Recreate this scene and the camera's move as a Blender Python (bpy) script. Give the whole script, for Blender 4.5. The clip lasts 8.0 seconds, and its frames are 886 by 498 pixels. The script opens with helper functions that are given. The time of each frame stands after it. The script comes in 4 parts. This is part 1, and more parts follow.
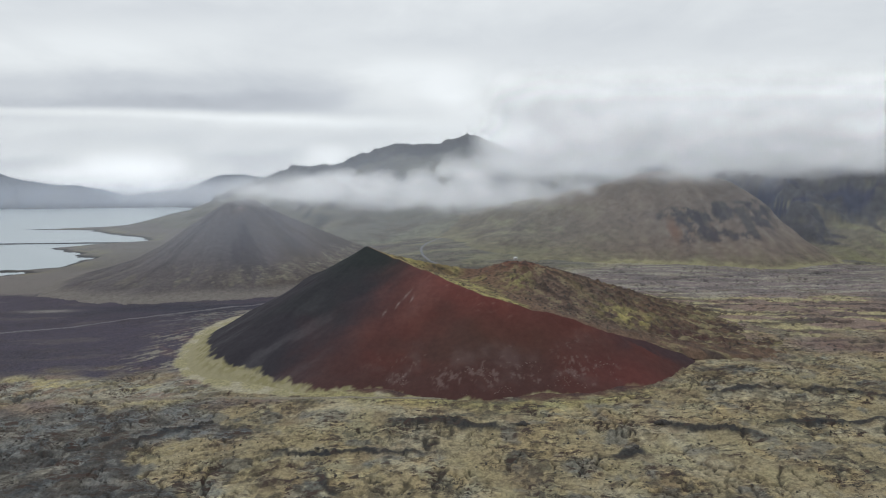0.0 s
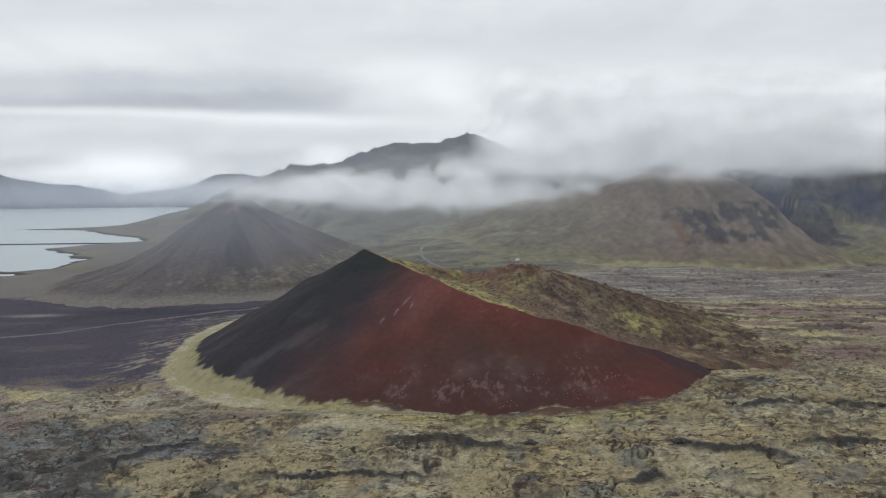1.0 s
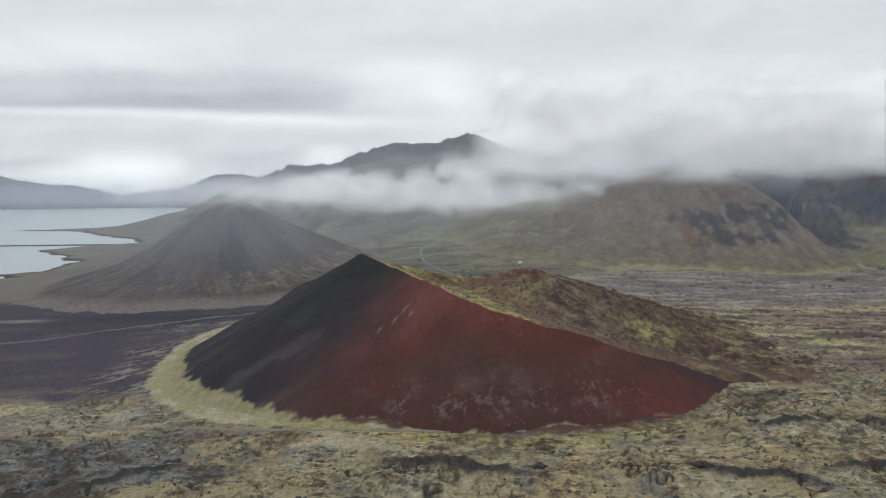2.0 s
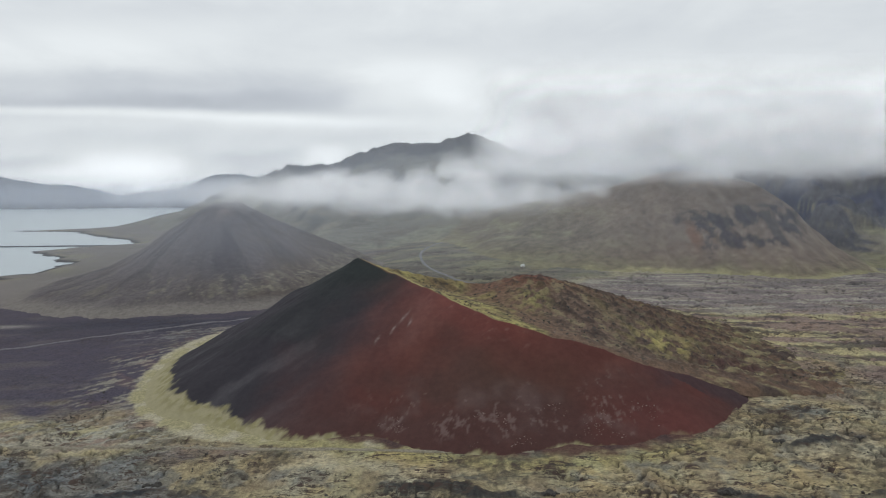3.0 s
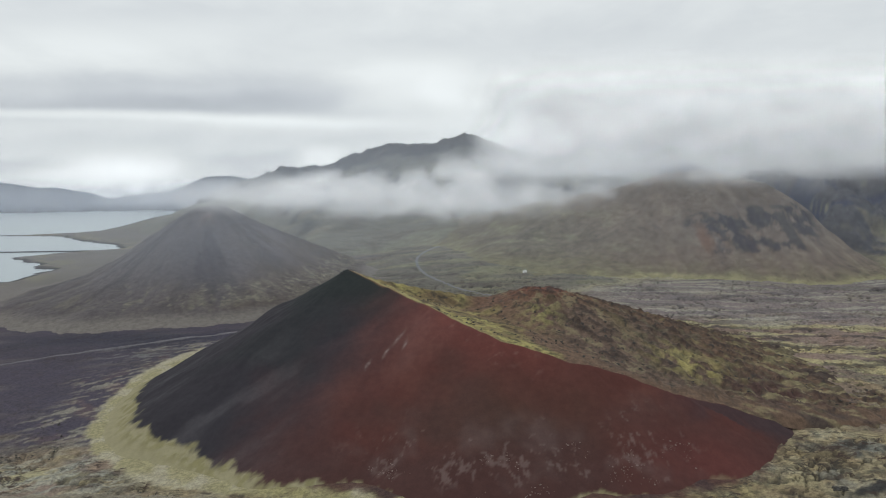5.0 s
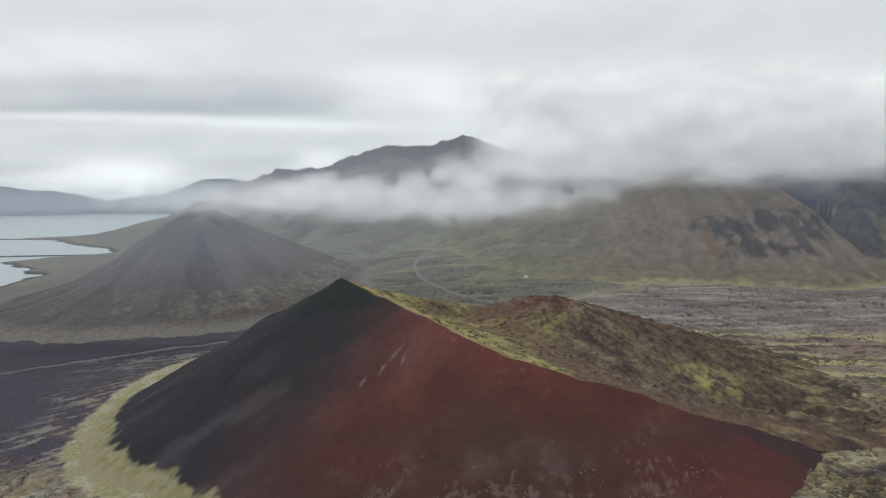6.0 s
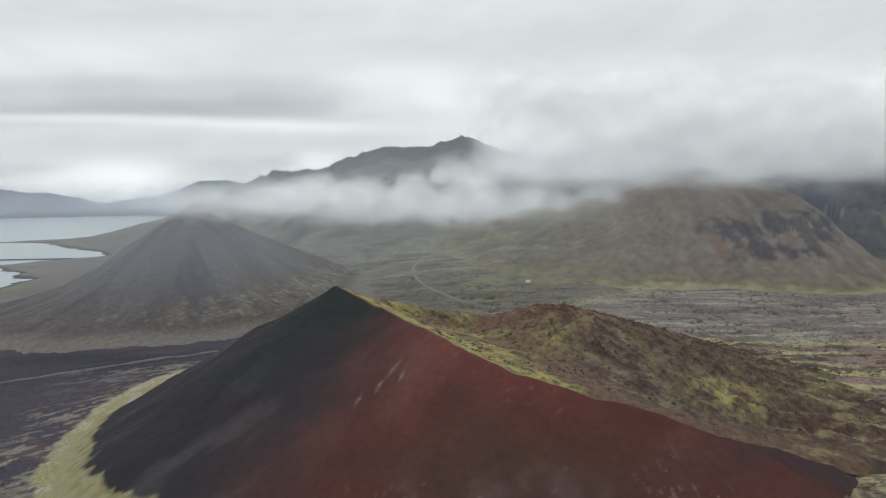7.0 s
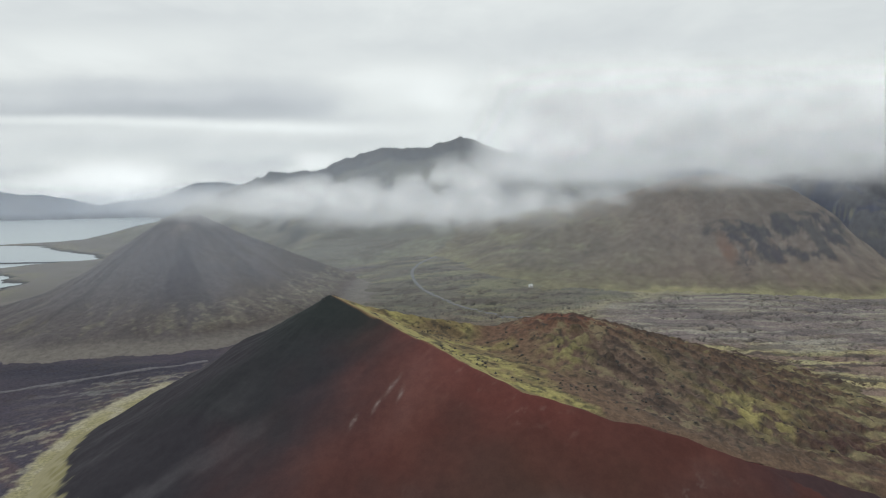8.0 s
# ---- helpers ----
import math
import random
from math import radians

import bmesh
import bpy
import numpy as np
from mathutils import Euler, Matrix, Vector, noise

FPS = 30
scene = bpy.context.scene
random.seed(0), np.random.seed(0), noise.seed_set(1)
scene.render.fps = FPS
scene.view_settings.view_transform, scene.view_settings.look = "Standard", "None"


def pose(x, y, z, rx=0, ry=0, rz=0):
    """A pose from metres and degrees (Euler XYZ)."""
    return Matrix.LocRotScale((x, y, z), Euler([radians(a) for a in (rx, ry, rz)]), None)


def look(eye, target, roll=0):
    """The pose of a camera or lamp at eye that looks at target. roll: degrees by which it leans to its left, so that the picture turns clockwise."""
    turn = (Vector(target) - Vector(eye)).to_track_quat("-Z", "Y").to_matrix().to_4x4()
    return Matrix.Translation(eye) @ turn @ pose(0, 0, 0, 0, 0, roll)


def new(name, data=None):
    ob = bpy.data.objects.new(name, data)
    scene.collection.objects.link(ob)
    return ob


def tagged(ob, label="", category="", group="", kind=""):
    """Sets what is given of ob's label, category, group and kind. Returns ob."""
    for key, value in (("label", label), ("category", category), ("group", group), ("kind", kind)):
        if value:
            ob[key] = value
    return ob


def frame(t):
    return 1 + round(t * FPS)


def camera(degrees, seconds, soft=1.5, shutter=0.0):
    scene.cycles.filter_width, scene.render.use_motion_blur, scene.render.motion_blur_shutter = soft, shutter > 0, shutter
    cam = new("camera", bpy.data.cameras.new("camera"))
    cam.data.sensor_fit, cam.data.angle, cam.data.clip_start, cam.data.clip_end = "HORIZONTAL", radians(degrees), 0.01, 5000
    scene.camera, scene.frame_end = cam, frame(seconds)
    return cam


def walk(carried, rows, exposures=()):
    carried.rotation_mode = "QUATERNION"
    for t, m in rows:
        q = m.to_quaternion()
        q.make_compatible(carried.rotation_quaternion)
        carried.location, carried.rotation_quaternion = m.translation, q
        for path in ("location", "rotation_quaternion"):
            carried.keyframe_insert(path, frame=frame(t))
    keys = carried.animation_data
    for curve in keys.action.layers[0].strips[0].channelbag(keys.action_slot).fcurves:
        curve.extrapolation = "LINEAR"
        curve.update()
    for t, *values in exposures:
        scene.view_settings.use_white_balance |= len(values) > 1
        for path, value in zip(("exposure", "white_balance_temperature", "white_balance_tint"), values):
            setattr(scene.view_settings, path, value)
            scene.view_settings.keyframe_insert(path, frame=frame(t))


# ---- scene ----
cam = camera(70.5, 8.0, soft=1.1)
PATH = [
    (0, (1.99, -0.694, 207.136), (1.965, 1.292, 206.902), -0.5),
    (0.5, (0.971, 15.287, 207.177), (0.947, 17.273, 206.942), -0.5),
    (1, (-0.007, 31.223, 207.247), (-0.03, 33.209, 207.011), -0.5),
    (1.5, (-0.85, 47.068, 207.35), (-0.872, 49.054, 207.115), -0.5),
    (3, (-2.851, 94.112, 207.942), (-2.873, 96.098, 207.708), -0.4),
    (3.5, (-3.509, 109.716, 208.06), (-3.529, 111.702, 207.827), -0.5),
    (4, (-4.163, 125.293, 208.175), (-4.179, 127.279, 207.942), -0.5),
    (4.5, (-4.895, 140.871, 208.31), (-4.908, 142.857, 208.077), -0.6),
    (6, (-7.532, 187.638, 209.073), (-7.535, 189.626, 208.849), -0.7),
    (6.5, (-8.539, 203.188, 209.189), (-8.54, 205.175, 208.967), -0.8),
    (7, (-9.632, 218.7, 209.262), (-9.629, 220.688, 209.042), -0.8),
    (7.5, (-10.784, 234.261, 209.332), (-10.778, 236.249, 209.113), -0.8),
    (8, (-11.933, 249.913, 209.394), (-11.924, 251.901, 209.178), -0.9),
]
walk(cam, [(t, look(eye, target, roll)) for t, eye, target, roll in PATH], [(0.0, 0.0, 6500, 9), (3.0, 0.0, 6520, 8.5), (8.0, 0.0, 6640, 6)])

scene.cycles.transparent_max_bounces = 128


# ---------------------------------------------------------------- node helpers
class Nodes:
    """Short forms for building node trees."""

    def __init__(self, tree):
        self.tree = tree
        tree.nodes.clear()

    def add(self, kind, **settings):
        n = self.tree.nodes.new(kind)
        for key, value in settings.items():
            setattr(n, key, value)
        return n

    def wire(self, socket, value):
        if isinstance(value, bpy.types.NodeSocket):
            self.tree.links.new(value, socket)
        else:
            socket.default_value = value

    def math(self, op, a, b=0.0, c=0.0, clamp=False):
        n = self.add("ShaderNodeMath", operation=op, use_clamp=clamp)
        for socket, value in zip(n.inputs, (a, b, c)):
            self.wire(socket, value)
        return n.outputs[0]

    def mix(self, fac, a, b, blend="MIX"):
        n = self.add("ShaderNodeMix", data_type="RGBA", blend_type=blend)
        self.wire(n.inputs[0], fac)
        self.wire(n.inputs[6], a)
        self.wire(n.inputs[7], b)
        return n.outputs[2]

    def noise(self, vector, scale, detail=5.0, rough=0.55, warp=0.0):
        n = self.add("ShaderNodeTexNoise")
        self.wire(n.inputs["Vector"], vector)
        self.wire(n.inputs["Scale"], scale)
        n.inputs["Detail"].default_value = detail
        n.inputs["Roughness"].default_value = rough
        n.inputs["Distortion"].default_value = warp
        return n.outputs[0]

    def spread(self, value, lo, hi, to_lo=0.0, to_hi=1.0):
        n = self.add("ShaderNodeMapRange", clamp=True, interpolation_type="SMOOTHSTEP")
        for k, v in enumerate((value, lo, hi, to_lo, to_hi)):
            self.wire(n.inputs[k], v)
        return n.outputs[0]


# ---------------------------------------------------------------- sky and sun
SUN_HEIGHT, SUN_TURN = 48.0, -35.0
world = bpy.data.worlds.new("overcast_sky")
scene.world = world
world.use_nodes = True
w = Nodes(world.node_tree)
way = w.add("ShaderNodeTexCoord").outputs["Generated"]
sep = w.add("ShaderNodeSeparateXYZ")
w.wire(sep.inputs[0], way)
dx, dy, dz = sep.outputs
ahead = w.math("MAXIMUM", dy, 0.06)
u, v = w.math("DIVIDE", dx, ahead), w.math("DIVIDE", dz, ahead)
# cloud deck seen in perspective: plane coordinates that crowd towards the horizon
lift = w.math("ADD", w.math("ABSOLUTE", dz), 0.10)
deck = w.add("ShaderNodeCombineXYZ")
w.wire(deck.inputs[0], w.math("DIVIDE", dx, lift))
w.wire(deck.inputs[1], w.math("DIVIDE", dy, lift))
deck_noise = w.noise(deck.outputs[0], 0.55, 6.0, 0.55, 0.4)
billow = w.add("ShaderNodeMapping")
w.wire(billow.inputs["Vector"], way)
billow.inputs["Scale"].default_value = (5.0, 5.0, 13.0)
billow_noise = w.noise(billow.outputs[0], 1.0, 7.0, 0.55, 0.5)
fine = w.add("ShaderNodeMapping")
w.wire(fine.inputs["Vector"], way)
fine.inputs["Scale"].default_value = (16.0, 16.0, 40.0)
fine_noise = w.noise(fine.outputs[0], 1.0, 5.0, 0.5, 0.3)
warp_v = w.math("ADD", w.math("MULTIPLY", w.math("SUBTRACT", billow_noise, 0.5), 0.040), w.math("MULTIPLY", w.math("SUBTRACT", fine_noise, 0.5), 0.016))
warp_u = w.math("ADD", w.math("MULTIPLY", w.math("SUBTRACT", billow_noise, 0.5), 0.20), w.math("MULTIPLY", w.math("SUBTRACT", fine_noise, 0.5), 0.07))


def bank(u0, v0, su, sv, amount, edge=2.0, ragged=1.0, lean=0.0):
    """A light or dark bank of cloud about a direction; a higher edge bounds it more sharply."""
    uu = w.math("ADD", u, w.math("MULTIPLY", warp_u, ragged))
    vv = w.math("ADD", w.math("ADD", v, w.math("MULTIPLY", u, -lean)), w.math("MULTIPLY", warp_v, ragged))
    a = w.math("POWER", w.math("ABSOLUTE", w.math("DIVIDE", w.math("SUBTRACT", uu, u0), su)), edge)
    b = w.math("POWER", w.math("ABSOLUTE", w.math("DIVIDE", w.math("SUBTRACT", vv, v0), sv)), edge)
    g = w.math("EXPONENT", w.math("MULTIPLY", w.math("ADD", a, b), -1.0))
    return w.math("MULTIPLY", g, amount)


glow = w.math("ADD", 0.775, w.math("MULTIPLY", w.math("SUBTRACT", deck_noise, 0.5), 0.16))
glow = w.math("ADD", glow, w.math("MULTIPLY", w.math("SUBTRACT", billow_noise, 0.5), 0.16))
glow = w.math("ADD", glow, w.math("MULTIPLY", w.math("SUBTRACT", fine_noise, 0.5), 0.06))
for row in (
    # long dark deck with a sharp lower edge and the bright gap under it
    (-0.52, 0.121, 0.42, 0.034, -0.13, 4.0, 0.5, -0.020), (-0.60, 0.110, 0.30, 0.020, -0.09, 3.0, 0.6), (-0.30, 0.108, 0.20, 0.018, -0.07, 3.0, 0.7),
    (-0.52, 0.0855, 0.34, 0.0075, 0.20, 3.0, 0.35, -0.030), (-0.26, 0.078, 0.20, 0.007, 0.12, 2.0, 0.4, -0.030),
    (-0.50, 0.060, 0.36, 0.013, -0.05, 2.0, 0.8),
    # bright window left of the cloud cap
    (-0.05, 0.142, 0.095, 0.042, 0.13, 3.0, 0.5), (0.01, 0.115, 0.05, 0.030, 0.06, 2.0, 0.8),
    # low bright breaks and small dark puffs near the horizon
    (-0.53, 0.010, 0.12, 0.026, 0.36, 3.0, 0.9), (-0.46, 0.020, 0.06, 0.016, 0.10, 2.0, 1.2), (-0.66, 0.024, 0.075, 0.011, -0.16, 3.0, 0.7), (-0.37, 0.026, 0.09, 0.022, -0.10, 3.0, 1.0),
    (-0.205, 0.028, 0.045, 0.016, 0.20, 3.0, 0.7), (-0.30, 0.045, 0.06, 0.010, 0.05, 2.0, 1.0),
    # broad shades higher up
    (-0.58, 0.205, 0.26, 0.030, 0.07, 2.0, 1.2), (-0.40, 0.255, 0.50, 0.016, -0.03, 2.0, 1.0), (0.20, 0.205, 0.50, 0.035, -0.05, 2.0, 1.2, 0.05), (0.30, 0.150, 0.30, 0.020, 0.04, 2.0, 1.2), (0.68, 0.115, 0.10, 0.030, 0.08, 2.0, 1.0),
):
    glow = w.math("ADD", glow, bank(*row))
sky = w.add("ShaderNodeTexSky", sky_type="NISHITA", sun_disc=False)
sky.sun_elevation, sky.sun_rotation = radians(SUN_HEIGHT), radians(SUN_TURN)
cloud_tone = w.mix(w.spread(glow, 0.45, 0.85), (0.90, 0.962, 1.075, 1), (0.958, 1.0, 1.035, 1))
grey = w.add("ShaderNodeCombineXYZ")
for k in range(3):
    w.wire(grey.inputs[k], glow)
cloud_light = w.mix(1.0, cloud_tone, grey.outputs[0], "MULTIPLY")
blue = w.mix(1.0, sky.outputs[0], (0.10, 0.10, 0.10, 1), "MULTIPLY")
back = w.add("ShaderNodeBackground")
w.wire(back.inputs[0], w.mix(0.96, blue, cloud_light))
w.wire(w.add("ShaderNodeOutputWorld").inputs[0], back.outputs[0])

sun = new("sun", bpy.data.lights.new("sun", "SUN"))
sun.data.energy, sun.data.angle, sun.data.color = 0.5, radians(25), (1.0, 0.98, 0.96)
sun.matrix_world = pose(0, 0, 900, 90 - SUN_HEIGHT, 0, 180 - SUN_TURN + 0)


# ---------------------------------------------------------------- noise on arrays
def lattice(ix, iy, seed):
    h = (ix.astype(np.int64) * 374761393 + iy.astype(np.int64) * 668265263 + seed * 974634777) & 0xFFFFFFFF
    h = ((h ^ (h >> 13)) * 1274126177) & 0xFFFFFFFF
    return ((h ^ (h >> 16)) & 0xFFFF) / 65535.0 * 2 * np.pi


def perlin(x, y, seed=0):
    ix, iy = np.floor(x), np.floor(y)
    fx, fy = x - ix, y - iy
    sx, sy = fx * fx * fx * (fx * (fx * 6 - 15) + 10), fy * fy * fy * (fy * (fy * 6 - 15) + 10)

    def corner(a, b):
        g = lattice(ix + a, iy + b, seed)
        return np.cos(g) * (fx - a) + np.sin(g) * (fy - b)

    top = corner(0, 0) * (1 - sx) + corner(1, 0) * sx
    low = corner(0, 1) * (1 - sx) + corner(1, 1) * sx
    return (top * (1 - sy) + low * sy) * 1.5


def fbm(x, y, size, octaves=5, seed=0, gain=0.5):
    total, amp, k = 0.0, 1.0, 1.0 / size
    for o in range(octaves):
        total = total + amp * perlin(x * k, y * k, seed + o * 17)
        amp, k = amp * gain, k * 2.03
    return total


def ridged(x, y, size, octaves=5, seed=0, gain=0.5):
    total, amp, k = 0.0, 1.0, 1.0 / size
    for o in range(octaves):
        total = total + amp * (1 - 2 * np.abs(perlin(x * k, y * k, seed + o * 29)))
        amp, k = amp * gain, k * 2.07
    return total


def step(value, lo, hi):
    t = np.clip((value - lo) / (hi - lo), 0, 1)
    return t * t * (3 - 2 * t)


def to_line(x, y, line, lean=0.5):
    """Distance to a polyline of (x, y, z) and its z there, for the stretch from which a slope of that lean stands highest."""
    best, high, height = np.full(np.shape(x), 1e9), np.full(np.shape(x), -1e9), np.zeros(np.shape(x))
    for (ax, ay, az), (bx, by, bz) in zip(line, line[1:]):
        ex, ey = bx - ax, by - ay
        t = np.clip(((x - ax) * ex + (y - ay) * ey) / (ex * ex + ey * ey), 0, 1)
        d = np.hypot(x - ax - t * ex, y - ay - t * ey)
        h = az + t * (bz - az)
        wins = h - lean * d > high
        high = np.where(wins, h - lean * d, high)
        best, height = np.where(wins, d, best), np.where(wins, h, height)
    return best, height


def crest(x, y, line, falls):
    """Height under a polyline of (x, y, z) from which the ground falls off as falls says, and the distance from it."""
    best, far = np.full(np.shape(x), -1e9), np.full(np.shape(x), 1e9)
    for (ax, ay, az), (bx, by, bz) in zip(line, line[1:]):
        ex, ey = bx - ax, by - ay
        t = np.clip(((x - ax) * ex + (y - ay) * ey) / (ex * ex + ey * ey), 0, 1)
        d = np.hypot(x - ax - t * ex, y - ay - t * ey)
        best, far = np.maximum(best, az + t * (bz - az) - np.interp(d, *falls)), np.minimum(far, d)
    return best, far


def side_of(x, y, line):
    """Signed distance to an open polyline: positive to the left of its way."""
    best, sign = np.full(np.shape(x), 1e9), np.ones(np.shape(x))
    for (ax, ay), (bx, by) in zip(line, line[1:]):
        ex, ey = bx - ax, by - ay
        t = np.clip(((x - ax) * ex + (y - ay) * ey) / (ex * ex + ey * ey), 0, 1)
        d = np.hypot(x - ax - t * ex, y - ay - t * ey)
        near = d < best
        best, sign = np.where(near, d, best), np.where(near, np.sign(ex * (y - ay) - ey * (x - ax)), sign)
    return best * sign


def inside(x, y, ring):
    """Signed distance to a closed ring of (x, y): positive inside."""
    best, odd = np.full(np.shape(x), 1e9), np.zeros(np.shape(x), bool)
    for (ax, ay), (bx, by) in zip(ring, ring[1:] + ring[:1]):
        ex, ey = bx - ax, by - ay
        t = np.clip(((x - ax) * ex + (y - ay) * ey) / (ex * ex + ey * ey), 0, 1)
        best = np.minimum(best, np.hypot(x - ax - t * ex, y - ay - t * ey))
        cross = (ay > y) != (by > y)
        odd ^= cross & (x < ax + (y - ay) * ex / (ey if ey else 1e-9))
    return np.where(odd, best, -best)


def relax(z, times):
    """The same heights with their sharp breaks eased."""
    s = z.copy()
    for _ in range(times):
        s[1:-1, 1:-1] = (s[:-2, 1:-1] + s[2:, 1:-1] + s[1:-1, :-2] + s[1:-1, 2:]) / 4
        s[1:-1, 1:-1] = (s[:-2, :-2] + s[2:, 2:] + s[:-2, 2:] + s[2:, :-2]) / 4
    return s


def both_high(a, b, soft):
    """The higher of two height fields, rounded where they meet."""
    h = np.clip(0.5 + 0.5 * (a - b) / soft, 0, 1)
    return b + (a - b) * h + soft * h * (1 - h)


def rim_height(x, y):
    """Crater rim hill: a rounded top, a craggy spine, and the shallow crater floor before it."""
    d, h = to_line(x, y, FAR_RIM)
    back = step(y, 700, 740)
    z = h - (0.47 + 0.1 * back) * d
    top = np.hypot((x - 78) * 0.8, y - 712)
    z = both_high(z, 114 - 0.40 * np.sqrt(top ** 2 + 12 ** 2), 5)
    ds, hs = to_line(x, y, SPINE)
    z = both_high(z, hs - 0.62 * ds, 4)
    floor = np.interp(x, [-110, -60, -20, 30, 56, 110, 182, 260, 420], [122, 112, 104, 94, 89, 76, 57, 42, 20]) - 0.10 * np.clip(y - 640, 0, 200) * step(x, -60, 20) * (1 - step(x, 120, 180))
    return both_high(z, floor - 0.3 * np.clip(y - 690, 0, 200), 6), d


def along(x, y, ax, ay):
    """Coordinates along and across a direction."""
    k = math.hypot(ax, ay)
    return (x * ax + y * ay) / k, (y * ax - x * ay) / k


def blend(tint, mask, colour):
    return tint + (np.array(colour) - tint) * mask[..., None]


# ---------------------------------------------------------------- meshes
def sheet(name, x, y, z, material, tint=None, alpha=None, wrap=False, speck_shade=None):
    """A mesh of a grid of points, with its base colour and cover kept per point."""
    rows, cols = x.shape
    me = bpy.data.meshes.new(name)
    me.vertices.add(rows * cols)
    me.vertices.foreach_set("co", np.stack((x, y, z), -1).astype(np.float32).ravel())
    i = np.arange(rows * cols).reshape(rows, cols)
    j = np.roll(i, -1, 1) if wrap else i[:, 1:]
    k = i if wrap else i[:, :-1]
    quads = np.stack((k[:-1], j[:-1], j[1:], k[1:]), -1).reshape(-1, 4)
    if alpha is not None:
        quads = quads[alpha.ravel()[quads].max(1) > 0.0015]
    me.loops.add(quads.size)
    me.loops.foreach_set("vertex_index", quads.ravel().astype(np.int32))
    me.polygons.add(len(quads))
    me.polygons.foreach_set("loop_start", np.arange(0, quads.size, 4, dtype=np.int32))
    me.update(calc_edges=True)
    if tint is not None:
        col = me.attributes.new("tint", "FLOAT_COLOR", "POINT")
        rgba = np.ones((rows * cols, 4), np.float32)
        rgba[:, :3] = np.clip(tint, 0.004, 0.9).reshape(-1, 3)
        if speck_shade is not None:
            rgba[:, 3] = speck_shade.ravel()
        col.data.foreach_set("color", rgba.ravel())
    if alpha is not None:
        cover = me.attributes.new("cover", "FLOAT", "POINT")
        cover.data.foreach_set("value", np.clip(alpha, 0, 1).astype(np.float32).ravel())
    me.materials.append(material)
    return me


def split(name, x, y, z, material, tint, kinds):
    """A landform as an Empty with one mesh for each kind of surface; kinds: names and masks, the first that holds wins."""
    top = new(name)
    rows, cols = x.shape
    nr = np.zeros((rows, cols, 3))
    zy, zx = np.gradient(z, y[1, 0] - y[0, 0], x[0, 1] - x[0, 0])
    nr[..., 0], nr[..., 1], nr[..., 2] = -zx, -zy, 1
    nr = (nr / np.linalg.norm(nr, axis=2)[..., None]).reshape(-1, 3).astype(np.float32)
    co = np.stack((x, y, z), -1).reshape(-1, 3).astype(np.float32)
    rgba = np.ones((rows * cols, 4), np.float32)
    rgba[:, :3] = np.clip(tint, 0.004, 0.9).reshape(-1, 3)
    i = np.arange(rows * cols).reshape(rows, cols)
    quads = np.stack((i[:-1, :-1], i[:-1, 1:], i[1:, 1:], i[1:, :-1]), -1).reshape(-1, 4)
    free = np.ones(len(quads), bool)
    for kind, mask, label in kinds:
        flat = np.broadcast_to(mask, x.shape).ravel()
        mine = free & (flat[quads].sum(1) >= 2)
        free &= ~mine
        q = quads[mine]
        used, q = np.unique(q, return_inverse=True)
        q = q.reshape(-1)
        me = bpy.data.meshes.new(kind)
        me.vertices.add(len(used))
        me.vertices.foreach_set("co", co[used].ravel())
        me.loops.add(len(q))
        me.loops.foreach_set("vertex_index", q.astype(np.int32))
        me.polygons.add(len(q) // 4)
        me.polygons.foreach_set("loop_start", np.arange(0, len(q), 4, dtype=np.int32))
        me.update(calc_edges=True)
        me.attributes.new("tint", "FLOAT_COLOR", "POINT").data.foreach_set("color", rgba[used].ravel())
        me.normals_split_custom_set_from_vertices(nr[used].tolist())
        me.materials.append(material)
        ob = new(kind, me)
        ob.parent = top
        ob["label"] = label
    return top


def part(name, bm, material, parent=None, label=""):
    me = bpy.data.meshes.new(name)
    bm.to_mesh(me)
    bm.free()
    me.materials.append(material)
    ob = new(name, me)
    if parent:
        ob.parent = parent
    if label:
        ob["label"] = label
    return ob


def area(x0, x1, y0, y1, s):
    return np.meshgrid(np.arange(x0, x1 + s, s), np.arange(y0, y1 + s, s))


